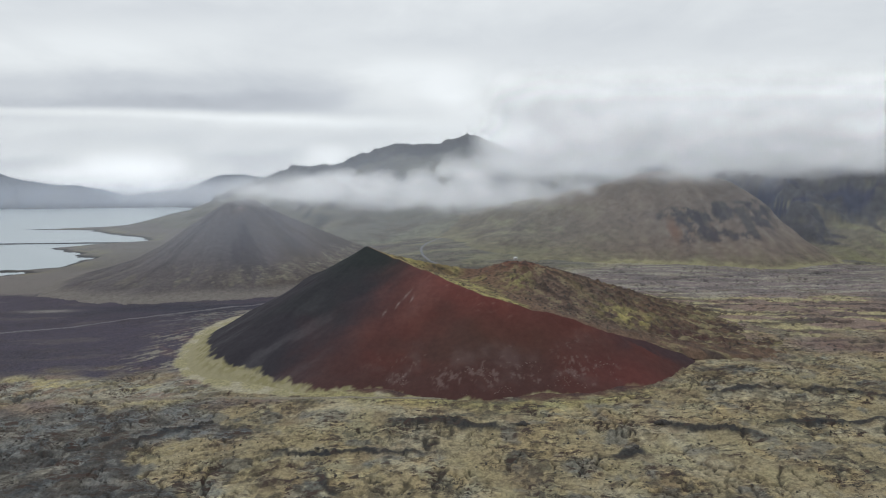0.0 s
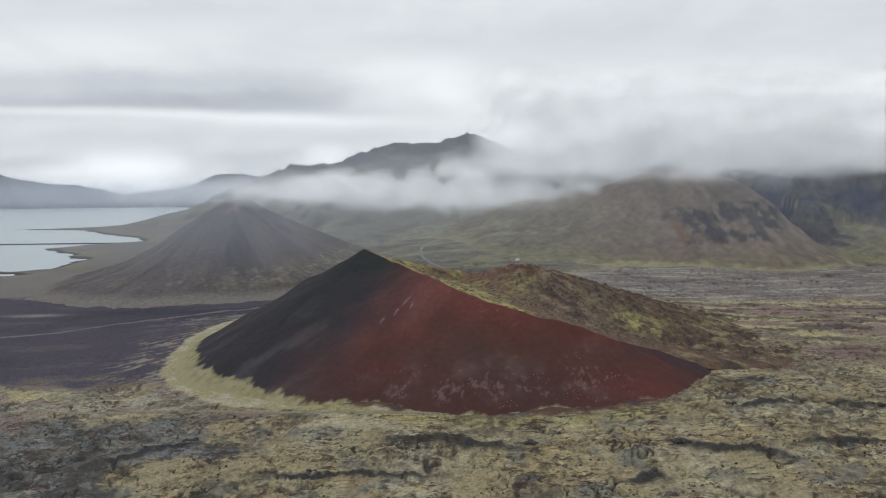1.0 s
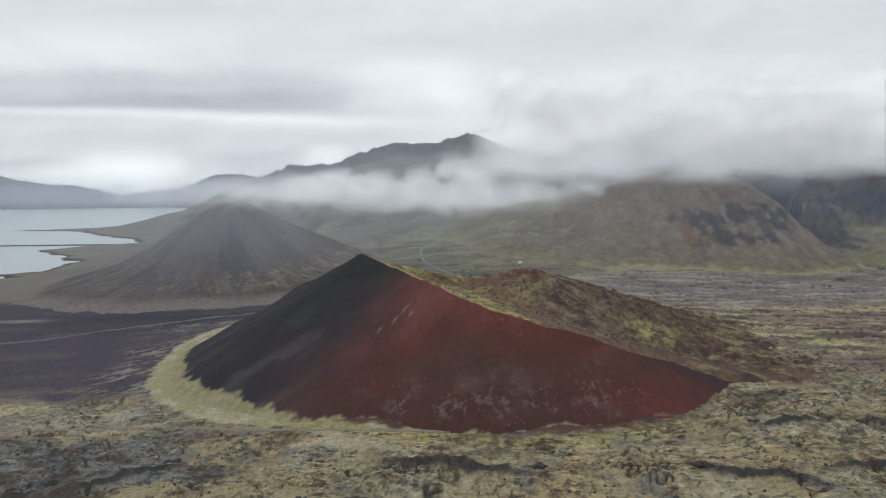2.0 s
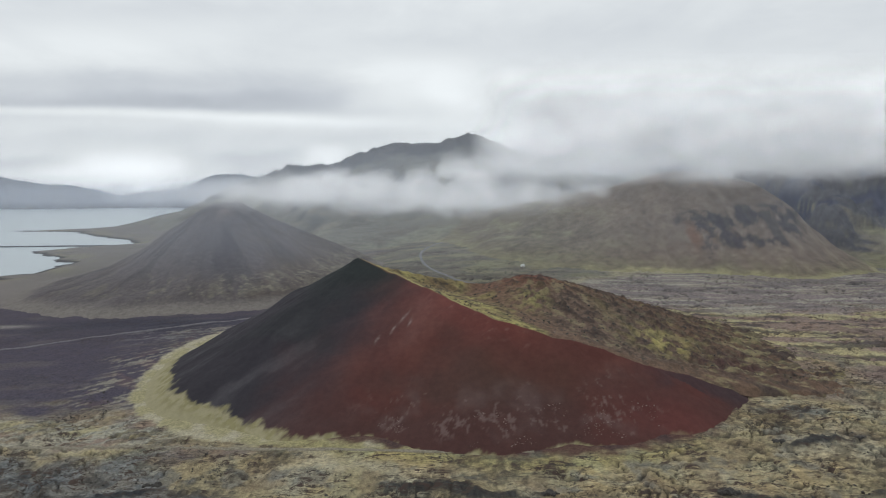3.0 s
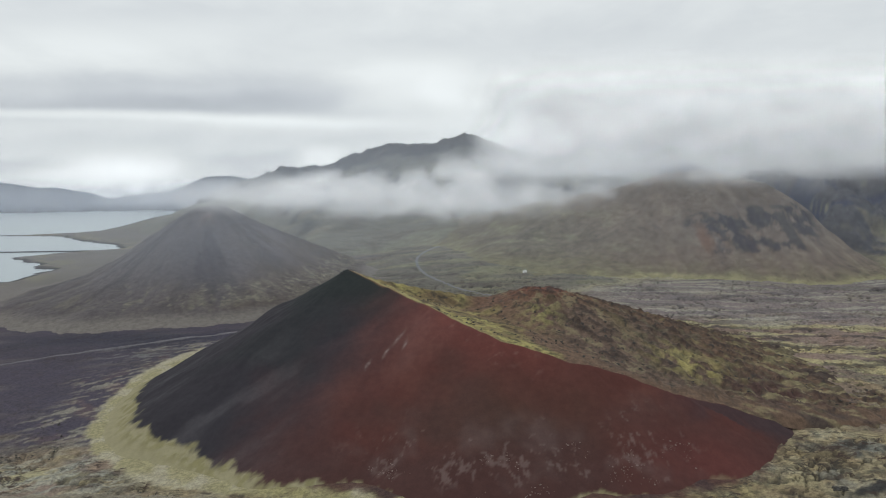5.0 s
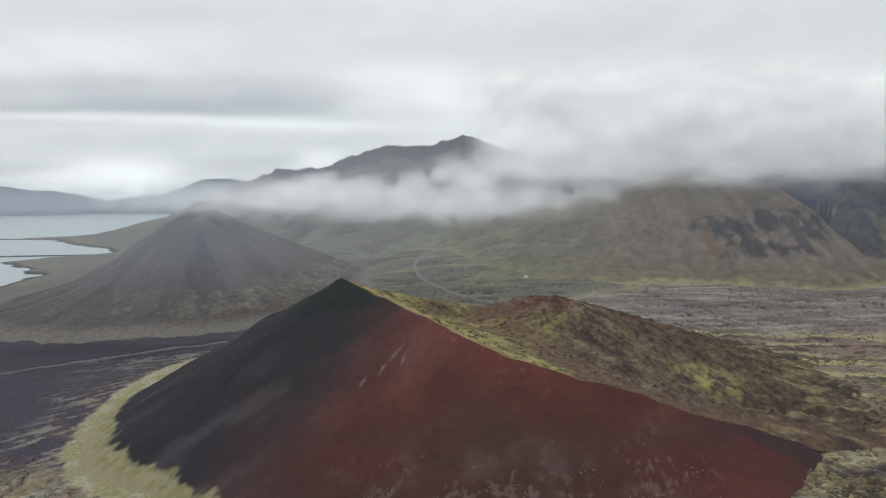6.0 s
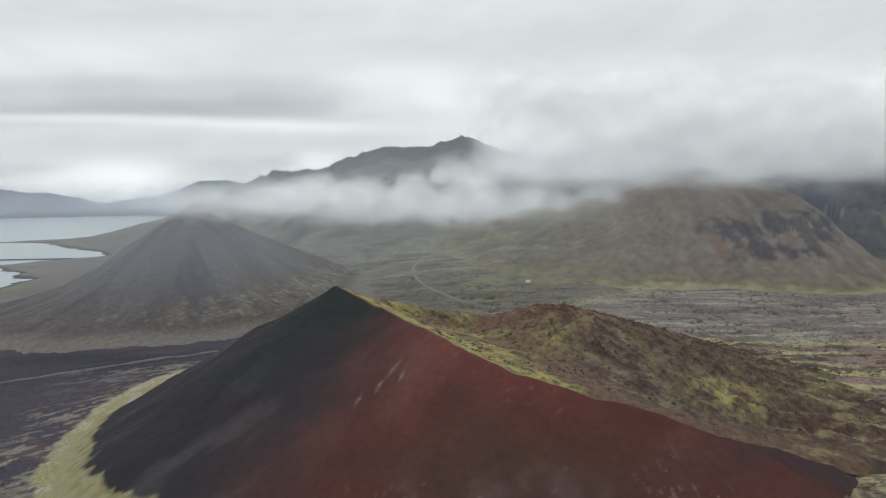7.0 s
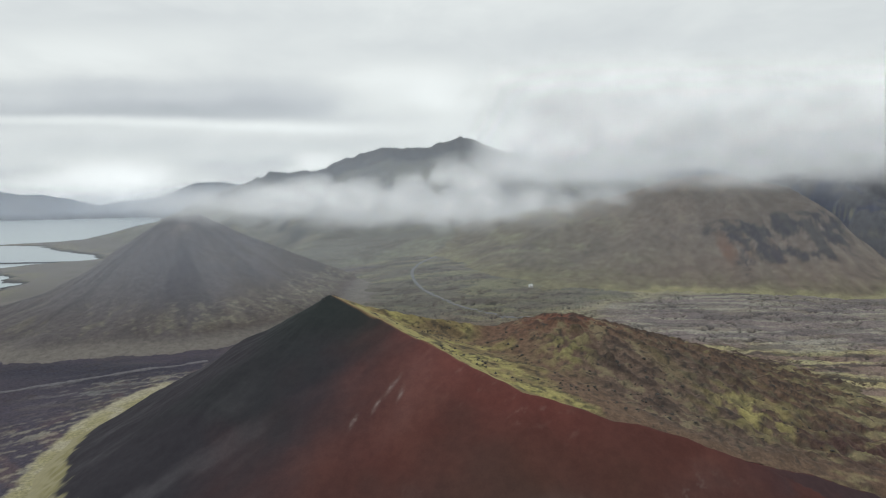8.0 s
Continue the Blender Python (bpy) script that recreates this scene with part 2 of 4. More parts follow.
# ---------------------------------------------------------------- materials
def terrain(name, grain, bump, rough=0.95, contrast=0.5, specks=0.0):
    """Ground whose base colour is kept per point; grain: metres of the coarse grain."""
    m = bpy.data.materials.new(name)
    m.use_nodes = True
    n = Nodes(m.node_tree)
    at = n.add("ShaderNodeTexCoord").outputs["Object"]
    kept = n.add("ShaderNodeAttribute", attribute_name="tint")
    tint = kept.outputs["Color"]
    coarse = n.noise(at, 1.0 / grain, 6.0, 0.62)
    small = n.noise(at, 5.0 / grain, 5.0, 0.65)
    both = n.math("ADD", n.math("MULTIPLY", coarse, 0.6), n.math("MULTIPLY", small, 0.4))
    dark = n.mix(1.0, tint, (1 - contrast, 1 - contrast, 1 - contrast * 0.95, 1), "MULTIPLY")
    light = n.mix(1.0, tint, (1 + contrast, 1 + contrast, 1 + contrast * 0.85, 1), "MULTIPLY")
    col = n.mix(n.spread(both, 0.36, 0.64), dark, light)
    if specks:
        flat = n.add("ShaderNodeMapping")
        n.wire(flat.inputs["Vector"], at)
        flat.inputs["Scale"].default_value = (0.38, 1.0, 1.0)
        amount = n.math("MULTIPLY", kept.outputs["Alpha"], specks)
        hue = n.spread(n.noise(at, 0.045, 4.0, 0.6, 0.6), 0.4, 0.6)
        col = n.mix(n.math("MULTIPLY", amount, 0.6), col, n.mix(1.0, col, n.mix(hue, (0.90, 0.97, 1.05, 1), (1.06, 1.0, 0.92, 1)), "MULTIPLY"))
        # crusty specks, with the relief's lit crests and shaded pits put into the colour
        pale = n.spread(n.noise(flat.outputs[0], 0.16, 8.0, 0.72, 0.8), 0.52, 0.62)
        col = n.mix(n.math("MULTIPLY", pale, n.math("MULTIPLY", amount, 0.6), clamp=True), col, n.mix(1.0, col, (1.6, 1.6, 1.55, 1), "MULTIPLY"))
        patch = n.spread(n.noise(at, 0.05, 4.0, 0.65, 0.5), 0.36, 0.56)
        speck_shade = n.spread(n.noise(flat.outputs[0], 0.21, 9.0, 0.76, 0.9), 0.51, 0.56)
        col = n.mix(n.math("MULTIPLY", n.math("MULTIPLY", speck_shade, patch), amount, clamp=True), col, (0.070, 0.050, 0.042, 1))
        # dark wrinkle lines: shade of the creased crust, drawn in colour
        wrinkle = n.spread(n.math("ABSOLUTE", n.math("SUBTRACT", n.noise(flat.outputs[0], 0.055, 8.0, 0.62, 0.7), 0.5)), 0.0, 0.016, 1.0, 0.0)
        col = n.mix(n.math("MULTIPLY", wrinkle, n.math("MULTIPLY", amount, 0.8), clamp=True), col, (0.06, 0.052, 0.045, 1))
    relief = n.add("ShaderNodeBump")
    relief.inputs["Strength"].default_value = 0.8
    relief.inputs["Distance"].default_value = bump
    n.wire(relief.inputs["Height"], both)
    b = n.add("ShaderNodeBsdfPrincipled")
    n.wire(b.inputs["Base Color"], col)
    n.wire(b.inputs["Roughness"], rough)
    b.inputs["Specular IOR Level"].default_value = 0.15
    n.wire(b.inputs["Normal"], relief.outputs[0])
    n.wire(n.add("ShaderNodeOutputMaterial").inputs[0], b.outputs[0])
    return m


def plain(name, colour, rough=0.8, grain=0.6, vary=0.25):
    m = bpy.data.materials.new(name)
    m.use_nodes = True
    n = Nodes(m.node_tree)
    at = n.add("ShaderNodeTexCoord").outputs["Object"]
    f = n.noise(at, 1.0 / grain, 5.0, 0.6)
    col = n.mix(n.spread(f, 0.3, 0.7), tuple(c * (1 - vary) for c in colour) + (1,), tuple(c * (1 + vary) for c in colour) + (1,))
    b = n.add("ShaderNodeBsdfPrincipled")
    n.wire(b.inputs["Base Color"], col)
    n.wire(b.inputs["Roughness"], rough)
    n.wire(n.add("ShaderNodeOutputMaterial").inputs[0], b.outputs[0])
    return m


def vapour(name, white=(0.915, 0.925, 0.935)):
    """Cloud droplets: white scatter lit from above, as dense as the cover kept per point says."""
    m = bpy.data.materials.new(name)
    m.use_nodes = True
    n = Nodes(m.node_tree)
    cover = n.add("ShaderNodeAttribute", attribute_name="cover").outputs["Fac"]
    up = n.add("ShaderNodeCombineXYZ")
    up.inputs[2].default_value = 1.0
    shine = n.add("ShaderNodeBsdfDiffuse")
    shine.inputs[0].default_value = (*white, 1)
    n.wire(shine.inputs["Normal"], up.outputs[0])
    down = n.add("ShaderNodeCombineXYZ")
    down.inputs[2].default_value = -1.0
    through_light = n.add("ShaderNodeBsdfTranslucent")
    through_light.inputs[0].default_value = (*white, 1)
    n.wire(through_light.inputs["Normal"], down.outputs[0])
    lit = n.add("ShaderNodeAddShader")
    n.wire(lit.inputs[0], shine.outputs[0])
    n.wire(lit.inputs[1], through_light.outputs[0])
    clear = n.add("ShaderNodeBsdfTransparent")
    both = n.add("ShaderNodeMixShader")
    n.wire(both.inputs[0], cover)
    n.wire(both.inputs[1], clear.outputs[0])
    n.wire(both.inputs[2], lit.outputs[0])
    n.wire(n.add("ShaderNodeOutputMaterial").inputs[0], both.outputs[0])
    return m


def sea_water():
    m = bpy.data.materials.new("sea_water")
    m.use_nodes = True
    n = Nodes(m.node_tree)
    at = n.add("ShaderNodeTexCoord").outputs["Object"]
    stretch = n.add("ShaderNodeMapping")
    n.wire(stretch.inputs["Vector"], at)
    stretch.inputs["Scale"].default_value = (0.5, 1.0, 1.0)
    ripple = n.noise(stretch.outputs[0], 0.15, 6.0, 0.6)
    drift = n.noise(stretch.outputs[0], 0.003, 4.0, 0.5)
    relief = n.add("ShaderNodeBump")
    relief.inputs["Strength"].default_value = 0.006
    relief.inputs["Distance"].default_value = 0.4
    n.wire(relief.inputs["Height"], ripple)
    b = n.add("ShaderNodeBsdfPrincipled")
    n.wire(b.inputs["Base Color"], n.mix(drift, (0.38, 0.44, 0.465, 1), (0.40, 0.46, 0.485, 1)))
    n.wire(b.inputs["Roughness"], 0.32)
    b.inputs["IOR"].default_value = 1.333
    n.wire(b.inputs["Normal"], relief.outputs[0])
    n.wire(n.add("ShaderNodeOutputMaterial").inputs[0], b.outputs[0])
    return m


LAVA = terrain("mossy_lava", 2.2, 0.9, contrast=0.32, specks=1.15)
CINDER = terrain("cinder", 5.0, 0.18, contrast=0.09)
TURF = terrain("mossy_cinder", 4.0, 0.5, contrast=0.28)
SCREE = terrain("grey_scree", 6.0, 0.5, contrast=0.2)
ROCK = terrain("mountain_rock", 14.0, 1.0, contrast=0.25)
FAR_ROCK = terrain("far_rock", 60.0, 2.0, contrast=0.12)
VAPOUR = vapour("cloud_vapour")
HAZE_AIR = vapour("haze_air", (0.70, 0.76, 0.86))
WATER = sea_water()

MOSS, PALE_MOSS = (0.305, 0.256, 0.158), (0.370, 0.328, 0.228)
BASALT, SAND = (0.042, 0.040, 0.039), (0.071, 0.062, 0.085)
BROWN, RED, DARK_RED = (0.245, 0.182, 0.156), (0.098, 0.036, 0.031), (0.060, 0.034, 0.032)

# ---------------------------------------------------------------- the lie of the land
COAST = [
    (-6000, 900), (-1500, 1130), (-1010, 1270), (-935, 1352), (-1050, 1392), (-915, 1440), (-940, 1600), (-1030, 1700), (-1190, 1850),
    (-1120, 1950), (-1000, 2040), (-1060, 2150), (-1290, 2330), (-1440, 2490), (-1640, 2525), (-1790, 2548), (-1620, 2570), (-1480, 2640), (-1330, 2900), (-1290, 3300),
    (-1420, 3700), (-1500, 4950), (6000, 4950), (6000, -4950), (-6000, -4950),
]
CONE_RIDGE = [(-92, 698, 129), (-43, 650, 115), (30, 579, 95.5), (88, 564, 81.5), (150, 553, 65), (212, 560, 44)]
FAR_RIM = [(-88, 702, 125), (-20, 712, 108), (40, 716, 98), (79, 713, 104), (118, 700, 87), (160, 694, 69), (243, 690, 47), (330, 700, 34)]
SPINE = [(78, 710, 107), (86, 680, 98), (100, 655, 87), (120, 632, 74)]
CRESCENT = [(-262, 838), (-277, 832), (-292, 793), (-304, 737), (-294, 669), (-274, 600), (-252, 570), (-223, 544), (-195, 523), (-150, 508), (-110, 497), (-60, 488), (0, 478), (0, 520), (-60, 640), (-150, 800)]
RED_FOOT = [(255, 612), (232, 578), (214, 560), (186, 520), (151, 487), (103, 474), (46, 468), (-43, 488), (-85, 502), (-118, 514), (-110, 570), (120, 570), (200, 600)]


def lie(x, y):
    """Height of the plain without its lava relief."""
    z = 30 + 0.028 * np.clip(x, -800, 250)
    z = z + 0.035 * np.clip(y - 850, 0, 700) * step(x, -300, 100) * (1 - step(x, 140, 330))
    z = z + fbm(x, y, 420, 3, 5) * 5
    shore = inside(x + fbm(x, y, 60, 4, 61) * 14, y + fbm(x, y, 60, 4, 62) * 22, COAST)
    return np.where(shore > 0, np.minimum(z, 0.4 + 0.075 * shore), np.maximum(-4, 0.05 * shore)), shore


def lava(x, y):
    """Lava relief: tongues and pressure ridges, in metres, and where bare rock shows."""
    wx, wy = x + fbm(x, y, 45, 3, 11) * 24, y + fbm(x, y, 45, 3, 12) * 16
    tongue = ridged(wx * 0.55, wy, 60, 3, 21)
    crust = ridged(wx * 0.7, wy, 17, 4, 31)
    knob = fbm(x, y, 6, 4, 41)
    return tongue, crust, knob

PRESSURE_RIDGES = [(-42, 441, 52, 421, 4.0, 7), (150, 421, 208, 395, 3.5, 6), (203, 477, 255, 484, 3.0, 6), (272, 489, 312, 470, 2.5, 5), (312, 470, 370, 440, 2.5, 5),
                   (212, 412, 330, 422, 2.0, 4), (-125, 394, 0, 388, 1.8, 3.5), (100, 378, 122, 382, 2.0, 6), (-82, 373, -54, 328, 1.5, 3), (-230, 420, -170, 452, 2.0, 5)]

# ---------------------------------------------------------------- ground
turn = np.concatenate((np.linspace(-48, 48, 840), np.linspace(48, 312, 110)[1:-1]))
reach = np.concatenate((np.linspace(4, 247, 50), 250 * (4950 / 250) ** np.linspace(0, 1, 680)))
TH, R = np.meshgrid(np.radians(turn), reach)
gx, gy = R * np.sin(TH), R * np.cos(TH)
gz, shore = lie(gx, gy)
tongue, crust, knob = lava(gx, gy)
d_cone, z_cone = to_line(gx, gy, CONE_RIDGE)
foot = z_cone - 0.55 * d_cone - gz
land = step(shore, 5, 60)
rough = land * step(-foot, -6, 30) * (1 - 0.55 * step(gy, 900, 1500))
drift_a, drift_b = along(gx, gy, 0.75, 0.66)
crescent = step(inside(gx, gy, CRESCENT) + fbm(gx, gy, 30, 3, 74) * 2 + fbm(drift_a * 0.25, drift_b, 7, 3, 75) * 3.5, -2.5, 2.5)
cinders = step(inside(gx, gy, RED_FOOT) + fbm(gx, gy, 16, 5, 76) * 9, -6, 6)
rough = rough * (1 - 0.95 * crescent) * (1 - 0.85 * cinders)
left_plain = step(-gx + fbm(gx, gy, 60, 4, 71) * 50, 150, 260) * step(gy + fbm(gx * 0.4, gy, 30, 4, 72) * 30, 545, 600)
rough = rough * (1 - 0.6 * left_plain)
gz = gz + rough * (tongue * 1.7 + crust * 1.15 + knob * 0.55) - 1.5 * rough

flow_x, flow_y = gx + fbm(gx, gy, 80, 3, 13) * 45, gy + 0.22 * gx + fbm(gx, gy, 70, 4, 14) * 34
line_a = np.abs(perlin(flow_x * 0.010, flow_y * 0.036, 15)) + 0.05 * fbm(gx, gy, 9, 3, 16)
line_b = np.abs(perlin(flow_x * 0.022, flow_y * 0.085, 18)) + 0.08 * fbm(gx, gy, 5, 3, 19)
grooves = np.maximum((1 - step(line_a, 0.015, 0.055)) * step(fbm(gx, gy, 60, 2, 17), -0.2, 0.2), 0.8 * (1 - step(line_b, 0.03, 0.10)) * step(fbm(gx, gy, 45, 3, 20), 0.0, 0.3))
near_field = land * (1 - crescent) * (1 - cinders) * (1 - left_plain) * step(-foot, -6, 10)
gz = gz - grooves * near_field * 2.6
# long pressure ridges with a broken near flank, its shade put into the colour
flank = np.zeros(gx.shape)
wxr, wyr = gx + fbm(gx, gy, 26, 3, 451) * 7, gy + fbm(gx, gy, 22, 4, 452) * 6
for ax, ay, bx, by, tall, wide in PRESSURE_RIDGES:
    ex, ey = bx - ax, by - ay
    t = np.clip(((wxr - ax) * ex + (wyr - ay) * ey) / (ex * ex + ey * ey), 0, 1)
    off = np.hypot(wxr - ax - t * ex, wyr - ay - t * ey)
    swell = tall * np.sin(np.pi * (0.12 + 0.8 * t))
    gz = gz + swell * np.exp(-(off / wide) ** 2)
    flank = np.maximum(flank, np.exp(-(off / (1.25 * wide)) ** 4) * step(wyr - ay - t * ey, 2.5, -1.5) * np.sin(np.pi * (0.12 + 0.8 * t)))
bare = step(crust * 0.55 + knob * 0.9 + tongue * 0.25 + fbm(gx, gy, 70, 5, 81) * 1.1, 0.85, 1.35)
cracks = step(-crust + knob * 0.5, 0.35, 0.9)
tint = np.zeros(gx.shape + (3,)) + np.array(MOSS)
tint = blend(tint, step(fbm(gx, gy, 55, 5, 91), 0.0, 0.6), PALE_MOSS)
tint = blend(tint, step(fbm(gx, gy, 44, 5, 131), 0.05, 0.5) * 0.6, (0.325, 0.280, 0.165))
tint = blend(tint, 0.5 * step(fbm(gx, gy, 34, 5, 92), 0.2, 0.6), (0.185, 0.138, 0.096))
tint = blend(tint, 0.7 * step(fbm(gx * 0.8, gy, 26, 5, 132), 0.25, 0.6), (0.165, 0.165, 0.150))
corner = step(-gx + fbm(gx, gy, 60, 5, 93) * 45 + fbm(gx, gy, 14, 4, 94) * 10, 172, 192) * (1 - step(gy + fbm(gx, gy, 30, 3, 94) * 25, 480, 520))
tint = blend(tint, 0.92 * corner, (0.165, 0.165, 0.160))
tint = blend(tint, corner * step(fbm(gx * 0.6, gy, 16, 5, 110) + step(400 - gy, -30, 60) * 0.5, 0.1, 0.5) * 0.7, (0.055, 0.054, 0.054))
# brown plain beyond and beside the cone
plain_r = step(gy - 0.12 * gx + fbm(gx, gy, 90, 4, 95) * 70, 500, 620) * (1 - left_plain)
streak = fbm(gx * 0.2, gy + 0.18 * gx, 28, 5, 96) + 0.5 * fbm(gx * 0.4, gy, 110, 3, 97)
tint = blend(tint, plain_r * step(-streak, -0.34, -0.05), BROWN)
tint = blend(tint, plain_r * step(streak, 0.12, 0.30) * 0.9, (0.400, 0.355, 0.205))
tint = blend(tint, plain_r * step(-fbm(gx * 0.22, gy + 0.15 * gx, 20, 4, 111), 0.15, 0.42) * 0.8, (0.066, 0.058, 0.058))
tint = blend(tint, plain_r * step(fbm(gx * 0.5, gy, 120, 4, 98), 0.25, 0.7) * 0.55, (0.125, 0.080, 0.078))
far_flat = step(gy + 0.1 * gx + fbm(gx * 0.4, gy, 90, 3, 120) * 60, 860, 960) * step(gx, 120, 220)
tint = blend(tint, far_flat * 0.75, (0.240, 0.212, 0.216))
tint = blend(tint, far_flat * step(fbm(gx * 0.14, gy, 20, 4, 121), 0.08, 0.3) * 0.8, (0.37, 0.35, 0.295))
tint = blend(tint, far_flat * step(-fbm(gx * 0.14, gy, 24, 4, 122), 0.15, 0.4) * 0.6, (0.125, 0.108, 0.118))
# far valley: grey-green turf
valley = step(gy + fbm(gx, gy, 120, 3, 99) * 35 - 170 * step(gx, 120, 300), 930, 1070) * step(gx, -300, -120)
tint = blend(tint, np.exp(-((gx - 255) / 50) ** 2 - ((gy - 612) / 32) ** 2) * step(fbm(gx * 0.6, gy, 18, 5, 112), -0.3, 0.2) * 0.9, (0.075, 0.046, 0.046))
tint = blend(tint, valley * 0.85, (0.150, 0.145, 0.122))
tint = blend(tint, valley * step(fbm(gx * 0.3, gy, 60, 5, 101), 0.05, 0.5) * 0.8, (0.225, 0.215, 0.145))
tint = blend(tint, valley * step(-fbm(gx * 0.3, gy, 40, 5, 102), 0.1, 0.6) * 0.6, (0.095, 0.088, 0.082))
# dark cinder plain
shelf = np.exp(-((valley - 0.45) / 0.22) ** 2) * step(gx, 60, 200) * step(fbm(gx * 0.3, gy, 40, 3, 100), -0.5, 0.0)
tint = blend(tint, shelf * 0.75, (0.36, 0.335, 0.225))
tint = blend(tint, left_plain, SAND)
tint = blend(tint, left_plain * step(fbm(gx * 0.25, gy, 26, 5, 103), 0.25, 0.75) * 0.55, (0.115, 0.105, 0.105))
tint = blend(tint, left_plain * step(fbm(gx * 0.4, gy, 160, 3, 104), 0.1, 0.5) * 0.6, (0.058, 0.052, 0.070))
dun = step(gy + 70 * np.exp(-((gx + 505) / 75) ** 2) + 45 * np.exp(-((gx + 380) / 30) ** 2) + fbm(gx * 0.7, gy, 90, 3, 105) * 40 + 30 * step(-gx, 560, 800), 1036, 1078) * step(-gx, 150, 260)
tint = blend(tint, dun, (0.178, 0.161, 0.152))
# pale drifts that the wind has drawn out over the black cinder
wisp = fbm(drift_a * 0.2, drift_b, 9, 4, 106)
fringe = step(-gx, 185, 215) * step(gy, 505, 515) * (1 - step(gy + fbm(gx * 0.3, gy, 40, 3, 113) * 26, 548, 585))
tint = blend(tint, fringe * step(wisp + 0.35 * step(545 - gy, 0, 30), 0.12, 0.3) * 0.9, (0.335, 0.320, 0.262))
side = step(inside(gx, gy, CRESCENT) + fbm(gx, gy, 50, 3, 114) * 22, -62, -18) * step(-gx, 225, 260) * step(gy, 560, 590)
tint = blend(tint, side * step(fbm(drift_a * 0.16, drift_b, 6.5, 3, 107), 0.16, 0.34) * 0.75, (0.30, 0.28, 0.225))
tint = blend(tint, side * step(fbm(gx, gy, 24, 3, 115), 0.1, 0.5) * 0.3, (0.16, 0.10, 0.095))
tint = blend(tint, np.exp(-((gx + 585) / 38) ** 2 - ((gy - 888) / 9) ** 2) * 0.9, (0.30, 0.28, 0.26))
for bx, by, long_, wide in ((-395, 905, 150, 26), (-330, 880, 60, 20)):
    tint = blend(tint, np.exp(-((gx - bx) / long_) ** 4 - ((gy - by - 0.05 * gx + fbm(gx * 0.4, gy, 40, 4, 116) * 14) / wide) ** 4) * 0.7, (0.044, 0.044, 0.064))
streaks = step(-gx, 255, 300) * step(gy, 770, 800) * (1 - step(gy, 850, 880)) * step(gx, -420, -340)
tint = blend(tint, streaks * step(fbm(gx * 0.12, gy - 0.22 * gx, 7, 4, 117), 0.15, 0.4) * 0.55, (0.24, 0.235, 0.225))
tint = blend(tint, crescent, (0.385, 0.350, 0.258))
tint = blend(tint, crescent * step(foot, -13, -4) * step(fbm(gx, gy, 22, 4, 108), -0.5, 0.2) * 0.6, (0.262, 0.240, 0.105))
tint = blend(tint, crescent * step(fbm(drift_a * 0.3, drift_b, 10, 4, 118), 0.15, 0.6) * 0.35, (0.24, 0.22, 0.13))
verge = np.exp(-((inside(gx, gy, RED_FOOT) + 9 + fbm(gx, gy, 16, 3, 123) * 5) / 9) ** 2) * step(gx, -150, -110) * (1 - step(gx, 120, 200))
tint = blend(tint, verge * 0.8, (0.292, 0.262, 0.125))
stray = step(inside(gx, gy, RED_FOOT) + fbm(gx, gy, 26, 4, 124) * 16, -24, 0) * step(gx, 130, 180) * step(fbm(gx, gy, 7, 4, 125), -0.25, 0.3)
tint = blend(tint, stray * 0.7, (0.095, 0.056, 0.050))
tint = blend(tint, cinders * 0.92, (0.082, 0.040, 0.038))
tint = blend(tint, cinders * step(fbm(gx, gy, 22, 4, 119), 0.0, 0.5) * 0.6, (0.058, 0.040, 0.042))
tint = blend(tint, step(gy, 1250, 1450) * step(-gx, 500, 650) * (0.45 + 0.5 * step(fbm(gx * 0.4, gy, 90, 4, 133), -0.1, 0.4)), (0.142, 0.132, 0.118))
# shore
tint = blend(tint, step(-shore, -110, -30) * step(fbm(gx, gy, 80, 4, 109), -0.3, 0.3), (0.19, 0.175, 0.13))
tint = blend(tint, step(-shore, -26, -8), (0.05, 0.048, 0.048))
rocky = (1 - crescent) * (1 - cinders) * land * (1 - 0.6 * dun) * (1 - 0.5 * plain_r)
tint = blend(tint, rocky * bare * 0.58 * (1 - 0.3 * plain_r) * (1 - 0.7 * left_plain), BASALT)
tint = blend(tint, rocky * cracks * 0.40 * (1 - 0.7 * left_plain), BASALT)
tint = blend(tint, grooves * near_field * 0.88, BASALT)
# shade on the near side of the pressure ridges, blended into the tint
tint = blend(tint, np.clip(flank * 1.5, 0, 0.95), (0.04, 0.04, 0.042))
ground = new("ground", sheet("ground", gx, gy, gz, LAVA, tint, wrap=True, speck_shade=(0.38 + 0.80 * step(fbm(gx, gy, 46, 4, 130) + 0.35 * corner, -0.15, 0.35) + 0.4 * bare) * (1 - 0.97 * crescent) * (1 - 0.9 * cinders) * (1 - 0.8 * left_plain) * (1 - 0.7 * dun) * (1 - 0.45 * valley) * (1 - 0.35 * plain_r) * (1 - 0.55 * far_flat)))
tagged(ground, "mossy lava plain with dark cracks and black cinder flats", "ground", kind="structure")

wx, wy = np.meshgrid(np.linspace(-5500, 5500, 45), np.linspace(-200, 4700, 40))
water = new("water", sheet("water", wx, wy, np.zeros(wx.shape), WATER))
tagged(water, "calm pale grey fjord water under an overcast sky", "water", kind="structure")

